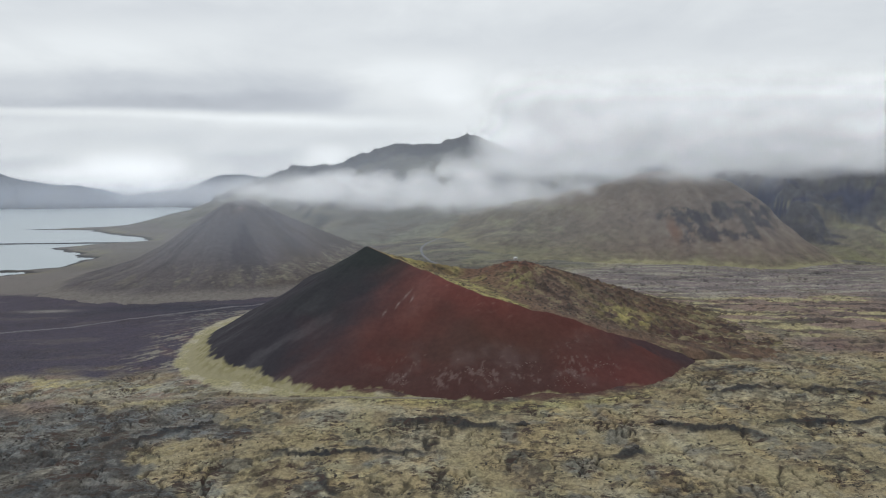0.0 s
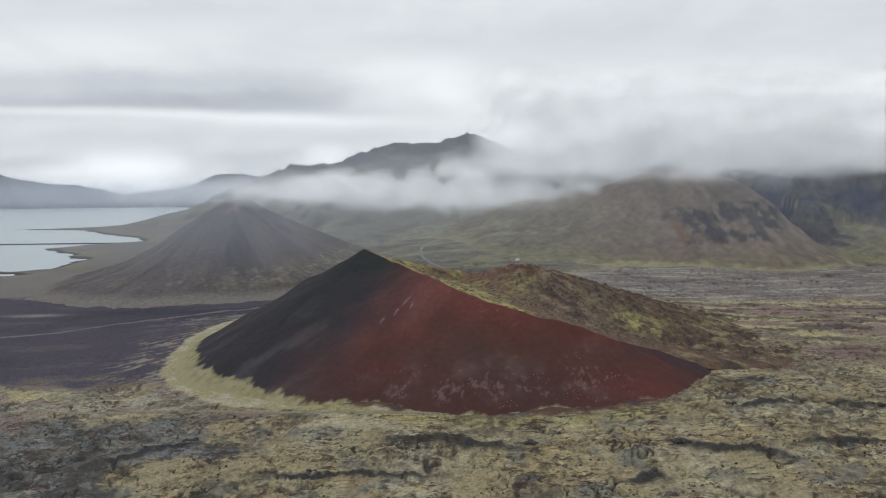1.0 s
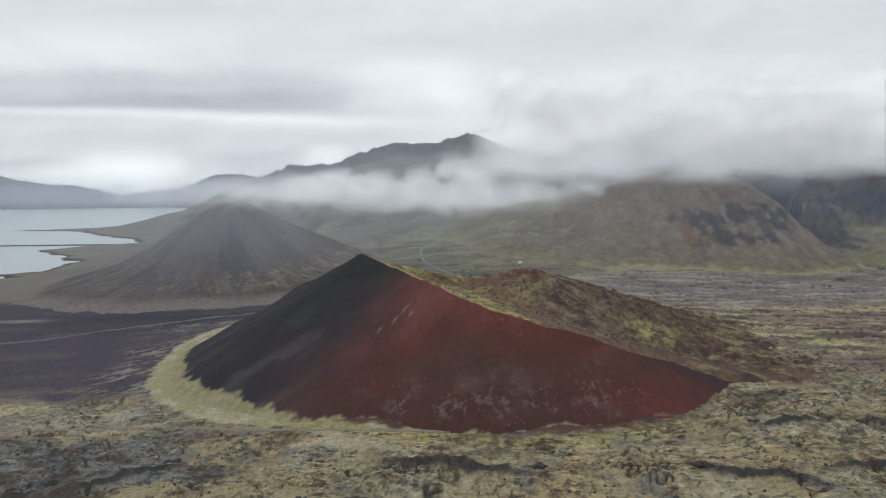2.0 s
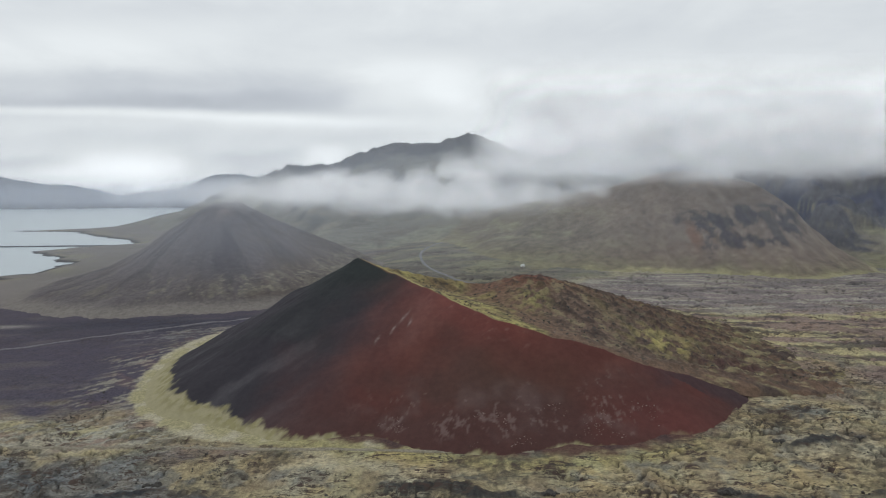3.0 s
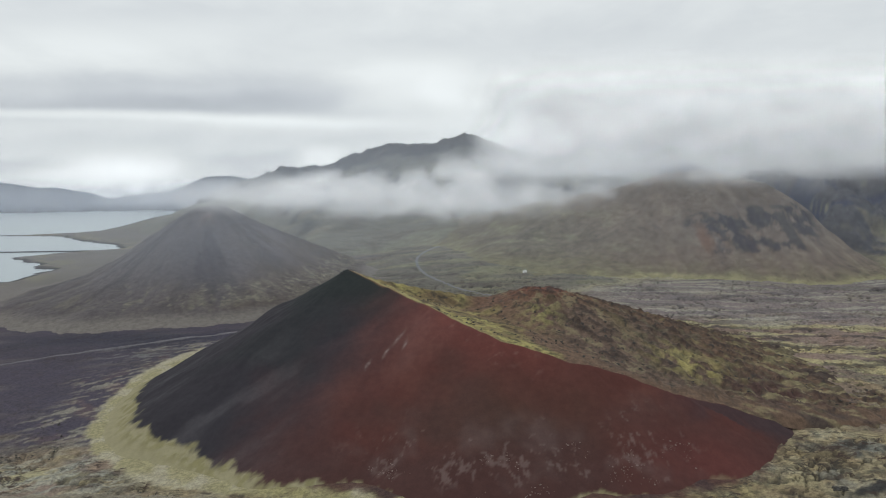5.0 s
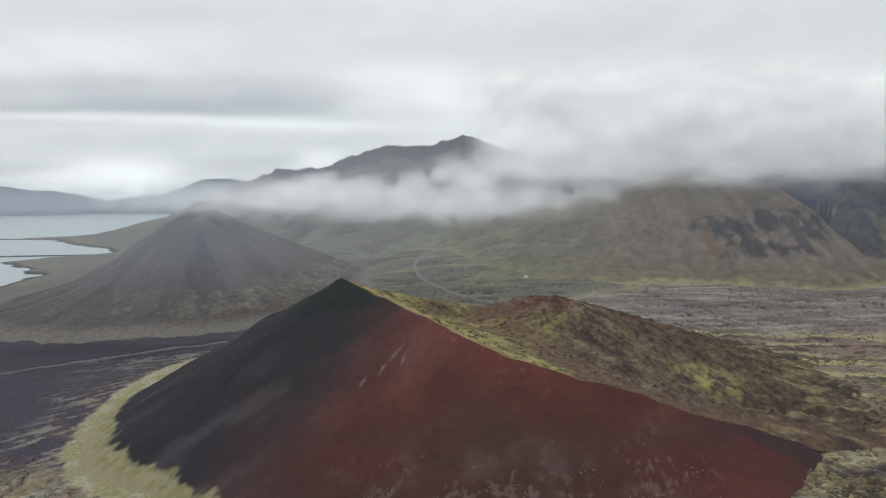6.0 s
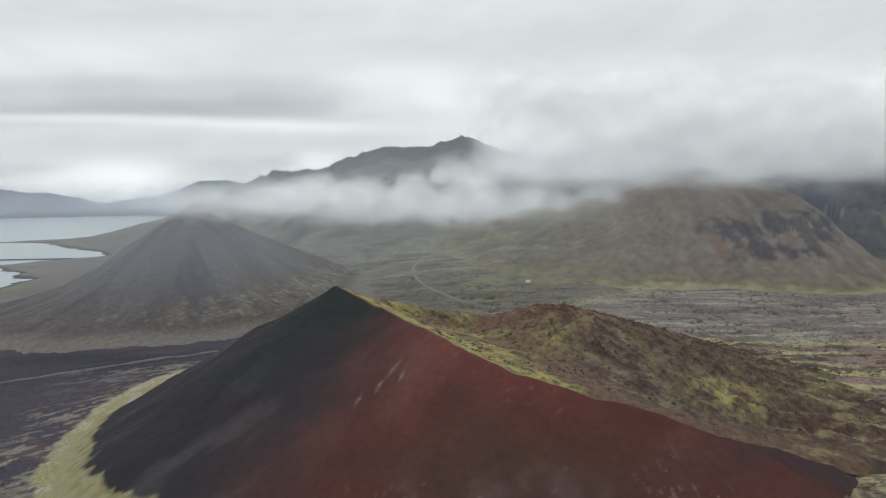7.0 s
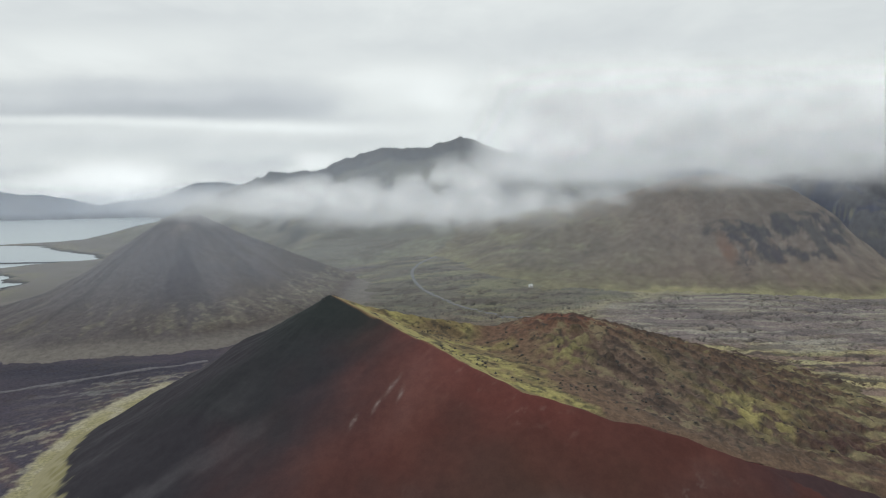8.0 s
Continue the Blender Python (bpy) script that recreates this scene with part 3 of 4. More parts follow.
# ---------------------------------------------------------------- red cinder cone
x, y = area(-330, 330, 425, 860, 1.15)
d, h = to_line(x, y, CONE_RIDGE)
h = h + fbm(x, y, 34, 3, 206) * 1.6 * step(np.hypot(x + 92, y - 698), 10, 50)
base, _ = lie(x, y)
behind = side_of(x, y, [(a, b) for a, b, _ in CONE_RIDGE]) > 0
slope = np.where(behind & (x > -92), 0.42, 0.555 + 0.05 * step(x, -130, -10) - 0.03 * step(x, 60, 160))
z = h - slope * d
z = z + fbm(x, y, 70, 3, 201) * 3 * step(d, 5, 60) * step(z - base, 2, 30)
z = np.where(z - base < 10, base + 10 - (base + 10 - z) * 0.9, z)
z = z + (relax(z, 14) - z) * step(d, 5, 22)
gully = fbm(np.arctan2(y - 698, x + 92) * 60, d * 0.06, 5, 3, 203)
z = z + fbm(x, y, 22, 4, 202) * 0.7 * step(d, 0, 20) + gully * 0.35 * step(d, 4, 40) + fbm(x, y, 5, 3, 204) * 0.15 + fbm(x, y, 14, 4, 205) * 0.3 * (1 - step(z - base, 0, 9))
foot = z - base
crater = behind & (x > -92)
tint = np.zeros(x.shape + (3,)) + np.array(RED)
n1 = fbm(x, y, 70, 4, 211)
run = fbm((x + 92) * 0.9 - (y - 698) * 0.15, (y - 698) * 0.22, 22, 4, 212)
wide = fbm(x + 0.4 * y, y, 95, 4, 207)
tint = blend(tint, step(n1 + 0.4 * run, 0.0, 0.7) * 0.5, (0.150, 0.060, 0.048))
# brown, duller belly of the slope
tint = blend(tint, np.exp(-((x - 45) / 75) ** 2 - ((y - 525) / 34) ** 2) * (0.65 + 0.35 * step(wide, -0.3, 0.3)) * 0.8, (0.082, 0.046, 0.036))
tint = blend(tint, step(40 - foot + n1 * 22, 5, 40) * 0.7, DARK_RED)
tint = blend(tint, step(wide, 0.05, 0.6) * 0.45, (0.062, 0.038, 0.034))
# paler, washed-out shoulder below the crest
tint = blend(tint, np.exp(-((x + 35) / 38) ** 2 - ((y - 622) / 40) ** 2) * (0.5 + 0.5 * step(run, -0.3, 0.4)) * 0.5, (0.215, 0.100, 0.090))
tint = blend(tint, np.exp(-(d / 16) ** 2) * step(x, -80, -50) * (1 - step(x, 40, 90)) * 0.45, (0.185, 0.058, 0.050))
tint = blend(tint, np.exp(-((x - 150) / 45) ** 2 - ((y - 508) / 22) ** 2) * 0.6, (0.135, 0.042, 0.038))
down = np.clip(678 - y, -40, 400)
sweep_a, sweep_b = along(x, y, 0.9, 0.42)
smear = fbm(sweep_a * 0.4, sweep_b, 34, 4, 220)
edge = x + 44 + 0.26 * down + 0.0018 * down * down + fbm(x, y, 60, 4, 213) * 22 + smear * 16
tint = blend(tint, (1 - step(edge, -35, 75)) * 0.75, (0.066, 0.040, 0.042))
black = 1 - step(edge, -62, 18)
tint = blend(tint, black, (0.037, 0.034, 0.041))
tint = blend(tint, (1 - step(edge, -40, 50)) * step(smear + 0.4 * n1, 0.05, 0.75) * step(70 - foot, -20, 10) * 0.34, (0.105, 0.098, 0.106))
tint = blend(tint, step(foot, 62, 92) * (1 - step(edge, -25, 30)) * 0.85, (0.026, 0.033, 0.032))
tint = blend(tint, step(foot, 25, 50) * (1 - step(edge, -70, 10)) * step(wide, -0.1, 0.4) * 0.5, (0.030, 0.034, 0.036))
# moss on the crater side of the crest
moss = fbm(x, y, 14, 5, 209)
tint = blend(tint, crater * step(d, 1.0, 4), (0.205, 0.165, 0.085))
tint = blend(tint, crater * step(d, 1.0, 3.5) * step(moss + 0.5 * step(60 - x, -20, 60), 0.0, 0.35) * 0.9, (0.340, 0.302, 0.130))
tint = blend(tint, crater * step(d, 3, 9) * step(fbm(x, y, 9, 5, 215), 0.2, 0.5) * 0.85, (0.080, 0.068, 0.050))
tint = blend(tint, crater * (1 - step(d + moss * 5, 4, 9)) * step(-x, -10, 30) * 0.6, (0.235, 0.140, 0.075))
tint = blend(tint, crater * step(d, 2, 5) * step(x + moss * 20, 40, 75) * 0.9, (0.118, 0.100, 0.072))
tint = blend(tint, crater * step(d, 2, 5) * step(x, 50, 80) * step(fbm(x, y, 6, 4, 226), 0.1, 0.4) * 0.8, (0.052, 0.046, 0.040))
tint = blend(tint, (~behind) * (1 - step(d + fbm(x, y, 14, 4, 210) * 5, 8, 22)) * step(x, 125, 175) * 0.7, (0.050, 0.038, 0.044))
# pale stones gathered above the foot, and scuffs
stony = step(foot + fbm(x, y, 30, 3, 219) * 6, 3, 9) * (1 - step(foot + fbm(x, y, 45, 3, 221) * 10, 14, 30)) * step(x, -90, -30) * (1 - step(x, 125, 160)) * (~behind)
tint = blend(tint, stony * step(fbm(x, y, 34, 3, 222), -0.1, 0.5) * 0.30, (0.150, 0.110, 0.105))
tint = blend(tint, stony * step(fbm(x, y * 0.8, 5, 5, 216, 0.65) + fbm(x, y, 30, 3, 223) * 0.9, 0.5, 1.05) * 0.30, (0.27, 0.205, 0.19))
scuffs = np.exp(-((d - 10) / 9) ** 2) * step(x, -30, 0) * (1 - step(x, 40, 70)) * (~behind)
tint = blend(tint, scuffs * step(fbm(sweep_a * 0.35, sweep_b, 5, 4, 224), 0.35, 0.8) * 0.3, (0.27, 0.17, 0.155))
for sx, sy, lean in ((-62, 588, 0.35), (-49.5, 596, 0.55), (-43, 604, 0.4), (-39, 608, 0.7), (-36, 600, 0.3)):
    a = (x - sx) - (y - sy) * lean
    tint = blend(tint, np.exp(-(a / 1.1) ** 2 - ((y - sy) / 3.2) ** 2) * (0.4 + 0.6 * step(fbm(x, y, 3, 2, 225), -0.2, 0.3)) * 0.55, (0.36, 0.30, 0.28))
collar = 8 * step(-x, 130, 225) - 2.6 * step(x, -120, -30)
tuft_a, tuft_b = along(x, y, 0.6, 0.8)
skirt = (1 - step(foot - collar + fbm(tuft_a * 0.5, tuft_b, 8, 5, 217) * 2.3 + fbm(x, y, 30, 4, 208) * 2.4, 0.3, 3.2)) * (1 - step(x, 100, 180))
tint = blend(tint, skirt * 0.95, (0.312, 0.282, 0.172))
tint = blend(tint, skirt * step(foot - collar, -7, 0) * step(fbm(x, y, 8, 4, 218), -0.3, 0.3) * 0.7, (0.205, 0.185, 0.085))
CONE_GRID = (x, y, z)
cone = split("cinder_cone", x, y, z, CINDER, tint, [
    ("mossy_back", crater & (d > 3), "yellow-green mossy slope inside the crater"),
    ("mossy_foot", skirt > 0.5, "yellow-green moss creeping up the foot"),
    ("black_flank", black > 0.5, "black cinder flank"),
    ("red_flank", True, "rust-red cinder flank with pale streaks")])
tagged(cone, "red and black cinder cone with a sharp ridge and mossy foot", "volcanic cone")

bm = bmesh.new()
for k in range(26):
    a_, r_ = random.uniform(0, 6.28), random.uniform(0, 6.5) ** 1.0
    m_ = Matrix.LocRotScale((-92 + r_ * math.cos(a_), 698 + r_ * math.sin(a_), 128.3 - 0.5 * r_), Euler((k, 2 * k, 3 * k)), (random.uniform(0.5, 1.7), random.uniform(0.5, 1.6), random.uniform(0.5, 1.5)))
    bmesh.ops.create_icosphere(bm, subdivisions=1, radius=1.0, matrix=m_)
for vert in bm.verts:
    vert.co += Vector((random.uniform(-0.25, 0.25), random.uniform(-0.25, 0.25), random.uniform(-0.25, 0.25)))
part("summit_crag", bm, plain("black_clinker", (0.035, 0.035, 0.037), 0.95, 0.8, 0.4), cone, "broken black clinker on the summit")

# ---------------------------------------------------------------- crater rim hill behind the ridge
x, y = area(-110, 420, 560, 860, 1.4)
z, d = rim_height(x, y)
base, _ = lie(x, y)
z = np.where(z - base < 12, base + 12 - (base + 12 - z) * 0.75, z)
front = side_of(x, y, [(-240, 845), (-92, 698)] + [(a, b) for a, b, _ in CONE_RIDGE[1:]] + [(330, 575), (420, 560)])
z = z - 0.30 * np.clip(16 - front, 0, 16) - 0.9 * np.clip(4 - front, 0, 400)
spine_d, _ = to_line(x, y, SPINE)
craggy = step(x + 0.45 * (y - 640), 62, 100) * step(front, 8, 30)
lump_a, lump_b = along(x, y, 0.75, -0.66)
lumps = fbm(lump_a * 0.5, lump_b, 11, 4, 222)
knobs = fbm(x, y, 7, 4, 221)
z = z + lumps * (0.9 + 2.2 * step(x, 110, 190)) * step(front, 4, 20) + knobs * (0.5 + 1.3 * craggy) + 2.0 * np.exp(-(spine_d / 5) ** 2) * step(y, 640, 660) * (1 - step(y, 690, 705)) * (0.6 + knobs) - 1.0
foot = z - base
tint = np.zeros(x.shape + (3,)) + np.array((0.150, 0.100, 0.072))
blotch = fbm(x, y, 30, 4, 224)
# brown bowl, redder towards the top
tint = blend(tint, np.exp(-((x - 60) / 48) ** 2 - ((y - 708) / 30) ** 2) * 0.9, (0.140, 0.080, 0.058))
tint = blend(tint, np.exp(-((x - 84) / 30) ** 2 - ((y - 714) / 13) ** 2) * 0.8, (0.165, 0.068, 0.050))
# grey-brown broken rock below the spine
tint = blend(tint, craggy * (1 - step(x, 170, 210)) * step(-y, -700, -670) * 0.85, (0.142, 0.102, 0.082))
tint = blend(tint, craggy * step(lumps + 0.6 * knobs, 0.05, 0.45) * 0.78, (0.056, 0.043, 0.039))
tint = blend(tint, craggy * step(-lumps + 0.4 * knobs, 0.25, 0.6) * 0.6, (0.235, 0.200, 0.125))
# yellow-green moss of the inner slope and in streaks down the outer one
inner = step(46 - x - 0.35 * (y - 640) + blotch * 22, -8, 20)
tint = blend(tint, inner * (0.35 + 0.65 * step(fbm(x, y, 26, 4, 226) + 0.3 * step(36 - front, -6, 18), -0.1, 0.3)), (0.325, 0.288, 0.120))
tint = blend(tint, inner * step(front, 30, 55) * step(blotch, -0.1, 0.35) * 0.7, (0.130, 0.090, 0.058))
tint = blend(tint, inner * step(fbm(lump_a * 0.5, lump_b, 7, 4, 225), 0.25, 0.5) * 0.8, (0.072, 0.060, 0.045))
tint = blend(tint, np.exp(-((x - 72) / 16) ** 2 - ((y - 664) / 20) ** 2) * step(knobs, -0.3, 0.2) * 0.75, (0.265, 0.240, 0.105))
tint = blend(tint, np.exp(-((x - 138) / 10 - (y - 664) / -24) ** 2 - ((y - 664) / 20) ** 2) * 0.25, (0.270, 0.235, 0.105))
tint = blend(tint, np.exp(-((x - 181) / 26) ** 2 - ((y - 622) / 22) ** 2) * step(fbm(x, y, 14, 4, 229), -0.25, 0.25) * 0.95, (0.385, 0.338, 0.140))
tint = blend(tint, step(x, 150, 190) * step(fbm(x * 0.5, y, 16, 4, 228), 0.3, 0.55) * 0.45, (0.270, 0.240, 0.120))
tint = blend(tint, step(x, 120, 160) * step(-lumps, 0.05, 0.45) * 0.55, (0.050, 0.043, 0.040))
tint = blend(tint, step(fbm(x, y, 5, 4, 227), 0.35, 0.65) * 0.7 * step(front, 6, 14), BASALT)
lowland = step(x, 150, 200) * (1 - step(foot, 8, 22))
tint = blend(tint, lowland * step(fbm(x * 0.25, y + 0.15 * x, 9, 4, 241), 0.1, 0.4) * 0.55, (0.325, 0.288, 0.160))
tint = blend(tint, lowland * step(-fbm(x * 0.25, y + 0.15 * x, 12, 4, 242), 0.1, 0.4) * 0.6, (0.070, 0.056, 0.052))
tint = blend(tint, np.exp(-((x - 236) / 38) ** 2 - ((y - 604) / 26) ** 2) * step(fbm(x, y, 10, 4, 243), -0.35, 0.2) * 0.9, (0.082, 0.048, 0.046))
green = inner
RIM_GRID = (x, y, z)
rim = split("crater_rim_hill", x, y, z, TURF, tint, [
    ("mossy_slope", green > 0.5, "yellow-green mossy slope"), ("crag_slope", True, "brown craggy slope")])
tagged(rim, "brown and yellow-green mossy crater rim with crags", "hill")

# ---------------------------------------------------------------- grey cone towards the fjord
GREY_RIDGE = [(-428, 1222, 163), (-392, 1232, 168), (-330, 1290, 126), (-200, 1350, 64)]
x, y = area(-1060, 120, 850, 1640, 2.8)
z, d = crest(x, y, GREY_RIDGE, ([0, 10, 45, 120, 175, 235, 320, 420, 600], [0, 4, 27, 81, 109, 127, 143, 158, 200]))
base, shore_m = lie(x, y)
z = relax(z, 5) + fbm(x, y, 90, 4, 231) * 4 * step(d, 20, 90)
z = z - 0.10 * np.clip(d - 240, 0, 900)
z = np.where(shore_m < 60, np.minimum(z, shore_m * 0.2 - 4), z)
ang = np.arctan2(y - 1225, x + 420)
z = z + ridged(ang * 70, d * 0.05, 9, 3, 232) * 0.7 * step(d, 6, 50) + fbm(x, y, 12, 3, 233) * 0.8 - 1
foot = z - base
knoll = np.exp(-((x + 400) / 10) ** 2 - ((y - 1188) / 12) ** 2)
z = z + 7 * knoll + 3 * np.exp(-((x + 384) / 8) ** 2 - ((y - 1160) / 22) ** 2)
foot = z - base
tint = np.zeros(x.shape + (3,)) + np.array((0.116, 0.104, 0.108))
run = fbm(ang * 60, d * 0.05, 14, 4, 234)
patch = fbm(x, y, 110, 4, 236)
tint = blend(tint, step(run + 0.3 * patch, -0.05, 0.5) * 0.6, (0.072, 0.066, 0.072))
tint = blend(tint, step(patch, 0.1, 0.6) * 0.5, (0.120, 0.103, 0.098))
# darker violet-grey gully in the middle, browner right shoulder
tint = blend(tint, np.exp(-((x + 392 - (1150 - y) * 0.25) / 46) ** 2 - ((y - 1110) / 62) ** 2) * (0.5 + 0.5 * step(run, -0.3, 0.3)) * 0.8, (0.060, 0.055, 0.066))
tint = blend(tint, step(x + 345 + fbm(x, y, 60, 4, 235) * 50, 0, 90) * 0.65, (0.098, 0.080, 0.068))
tint = blend(tint, np.clip(knoll * 1.3, 0, 1) * 0.6, (0.20, 0.175, 0.165))
apron = step(foot, 10, 20) * (1 - step(foot + fbm(x, y, 40, 3, 239) * 12, 26, 46))
rills = fbm(ang * 75, d * 0.10, 7, 4, 237)
tint = blend(tint, apron * step(rills + 0.4 * step(x, -400, -300), 0.2, 0.7) * 0.40, (0.175, 0.158, 0.125))
tint = blend(tint, apron * step(fbm(x + 0.5 * y, y * 0.7, 9, 4, 238) + 0.2 * step(x, -400, -300), 0.42, 0.62) * 0.38 * step(x, -560, -440), (0.285, 0.265, 0.195))
tint = blend(tint, apron * step(-rills, 0.15, 0.5) * 0.4, (0.075, 0.068, 0.068))
tint = blend(tint, 1 - step(foot, 4, 15), (0.178, 0.161, 0.148))
grey_cone = split("grey_cone", x, y, z, SCREE, tint, [
    ("apron", foot < 40, "pale outcrops and dun gravel round the foot"), ("scree_slope", True, "grey scree slope")])
tagged(grey_cone, "grey scree cone with pale outcrops round its foot", "volcanic cone")

# ---------------------------------------------------------------- mountains
RANGE = [(-1480, 3450, 5), (-1150, 3250, 130), (-908, 3200, 214), (-790, 3200, 262), (-690, 3200, 250), (-560, 3200, 272), (-272, 3200, 374),
         (-205, 3200, 358), (-102, 3200, 356), (30, 3200, 392), (98, 3200, 410), (260, 3200, 350), (480, 3150, 300), (900, 3100, 275), (1800, 3000, 265), (3300, 2900, 260)]
x, y = area(-1650, 3300, 1350, 4300, 11)
d, h = to_line(x, y, RANGE, 6.0)
base, shore_m = lie(x, y)
ang = fbm(x, y, 500, 3, 240)
z = h - 0.165 * d - 62 * (1 - np.exp(-d / 90)) * step(h, 60, 250) + fbm(x, y, 420, 5, 241) * 30 * step(d, 20, 500)
z = z - 0.25 * np.clip(d - 1750, 0, 900) - 0.3 * np.clip(y - 3300, 0, 2000)
z = z + (relax(z, 24) - z) * step(d, 60, 260)
z = z + ridged(x + ang * 120, y * 0.35, 190, 5, 242) * 26 * step(d, 15, 300) * step(z - base, 0, 150)
z = z + ridged(x, y, 70, 4, 243) * 6.5 * (1 - step(d, 0, 200)) - 22 + 22 * (1 - step(d, 0, 60)) + fbm(x, y, 46, 3, 246) * 9 * (1 - step(d, 20, 160))
z = np.where(shore_m < 40, np.minimum(z, shore_m * 0.4), z)
foot = z - base
gy_, gx_ = np.gradient(z, 11)
steep = np.hypot(gx_, gy_)
tint = np.zeros(x.shape + (3,)) + np.array((0.150, 0.145, 0.122))
tint = blend(tint, step(fbm(x, y, 260, 5, 244), 0.0, 0.6) * 0.7, (0.19, 0.187, 0.14))
tint = blend(tint, step(fbm(x * 0.8, y, 90, 5, 245), 0.15, 0.6) * 0.6, (0.10, 0.085, 0.072))
tint = blend(tint, step(fbm(x * 0.35, y, 60, 5, 247), 0.3, 0.6) * 0.6, (0.21, 0.195, 0.145))
tint = blend(tint, step(steep, 0.45, 0.9) * 0.85, (0.060, 0.058, 0.062))
tint = blend(tint, step(foot, 150, 260) * 0.5, (0.062, 0.062, 0.066))
RANGE_GRID = (x, y, z)
far_range = new("mountain_range", sheet("mountain_range", x, y, z, ROCK, tint))
tagged(far_range, "dark craggy mountain ridge rising out of low cloud", "mountain")

# spur with a rock band
SPUR = [(60, 1800, 120), (300, 1500, 182), (430, 1390, 210), (500, 1360, 214), (585, 1318, 188), (622, 1298, 161), (650, 1272, 108), (690, 1238, 73), (745, 1182, 28)]
x, y = area(-620, 960, 1060, 2250, 3.6)
d, h = to_line(x, y, SPUR, 0.8)
base, _ = lie(x, y)
z = h - 0.80 * d + fbm(x, y, 130, 5, 251) * 6 * step(d, 5, 80)
left = step(-x, -420, -120)
z = z + left * 0.30 * d - 0.5 * np.clip(-250 - x, 0, 400)
z = np.where(z - base < 45, base + 45 - (base + 45 - z) * 0.62, z)
face = step(x, 330, 430)
# rock band that climbs from the slope to the shoulder, broken into buttresses
level = 118 + 22 * step(x, 400, 520) + fbm(x, y, 90, 4, 252) * 12
z = z + 13 * step(z, level - 24, level + 6) * face - 12
ribs = ridged(x + fbm(x, y, 60, 3, 253) * 18, y * 0.2, 46, 3, 254)
z = z + ribs * 1.5 * step(d, 4, 60) * step(z - base, 8, 60) + fbm(x, y, 9, 3, 255) * 0.9
foot = z - base
chute = fbm(x + 0.25 * y, y * 0.18, 20, 5, 256)
tint = np.zeros(x.shape + (3,)) + np.array((0.190, 0.150, 0.122))
tint = blend(tint, step(chute, -0.1, 0.4) * 0.55, (0.135, 0.112, 0.094))
tint = blend(tint, step(-chute, 0.15, 0.55) * face * 0.5, (0.225, 0.185, 0.150))
tint = blend(tint, left * 0.75, (0.150, 0.138, 0.105))
tint = blend(tint, left * step(fbm(x * 0.6 + y * 0.3, y * 0.5, 34, 5, 260), 0.1, 0.5) * 0.6, (0.225, 0.212, 0.140))
tint = blend(tint, left * step(fbm(x * 0.7, y * 0.6, 48, 5, 265), 0.05, 0.5) * 0.5, (0.095, 0.085, 0.072))
tint = blend(tint, step(-ribs, -0.4, 0.3) * 0.3, (0.135, 0.122, 0.085))
for rx, rz, rw in ((455, 100, 22), (436, 92, 12), (520, 88, 16)):
    tint = blend(tint, np.exp(-((x - rx) / rw) ** 2 - ((z - rz) / 18) ** 2) * step(chute, -0.4, 0.2) * 0.6, (0.215, 0.110, 0.070))
reach_in = x + fbm(x, y, 50, 4, 259) * 40
band = step(np.exp(-(np.abs(reach_in - 555) / 115) ** 4 - (np.abs(z - 96 - 0.12 * (x - 430) + chute * 14) / 34) ** 4), 0.25, 0.6) * (1 - step(x + 0.5 * (140 - z), 640, 668))
band = np.maximum(band, step(z, level - 14, level - 4) * (1 - step(z, level + 6, level + 16)) * step(reach_in, 370, 430) * (1 - step(x, 600, 650)))
broken = step(fbm(x * 0.8 + 0.3 * y, z * 0.8, 20, 6, 257, 0.62) + 0.25 * fbm(x, z, 70, 2, 280) + 0.45 * step(z, 85, 130), -0.2, 0.6)
tint = blend(tint, band * broken * 0.88, (0.042, 0.040, 0.052))
tint = blend(tint, band * broken * step(chute, 0.2, 0.5) * 0.5, (0.105, 0.090, 0.080))
tint = blend(tint, (1 - step(foot + fbm(x, y, 40, 4, 258) * 12, 2, 26)) * 0.55, (0.190, 0.172, 0.110))
tint = blend(tint, (1 - step(foot + fbm(x, y, 40, 4, 266) * 6, 1, 8)) * (0.2 + 0.65 * step(x, 180, 300)), (0.300, 0.280, 0.165))
SPUR_GRID = (x, y, z)
spur = split("rocky_spur", x, y, z, ROCK, tint, [
    ("rock_band", band > 0.5, "dark basalt rock band"), ("grass_foot", foot < 16, "yellow-green grassy foot"), ("scree_slope", True, "brown scree slope")])
tagged(spur, "brown scree spur with a dark rock band", "mountain spur")

# cliff wall beyond the spur
FOOT_LINE = [(560, 1700), (694, 1330), (744, 1215), (800, 1168), (1000, 1125), (1300, 1095), (2300, 1040)]
x, y = area(560, 2100, 1000, 2100, 4.5)
s = side_of(x, y, FOOT_LINE)
base, _ = lie(x, y)
gap = np.exp(-((x - 770) / 55) ** 2)
talus = 128 - 70 * gap + fbm(x, y, 130, 4, 261) * 26 + ridged(x * 0.9 + y * 0.2, y * 0.12, 70, 3, 262) * 12
z = base - 8 + 0.52 * np.clip(s, -60, talus) + 1.75 * np.clip(s - talus, 0, 72) + 0.02 * np.clip(s - talus - 72, 0, 600)
buttress = ridged(x + 0.35 * y + fbm(x, y, 40, 3, 267) * 12, y * 0.3, 48, 4, 263)
z = z + buttress * 9 * step(s, talus - 15, talus + 40) + fbm(x, y, 12, 3, 268) * 1.6 * step(s, talus - 20, talus + 10)
# dark basalt, with the blue of the haze mixed into its base colour
tint = np.zeros(x.shape + (3,)) + np.array((0.036, 0.042, 0.074))
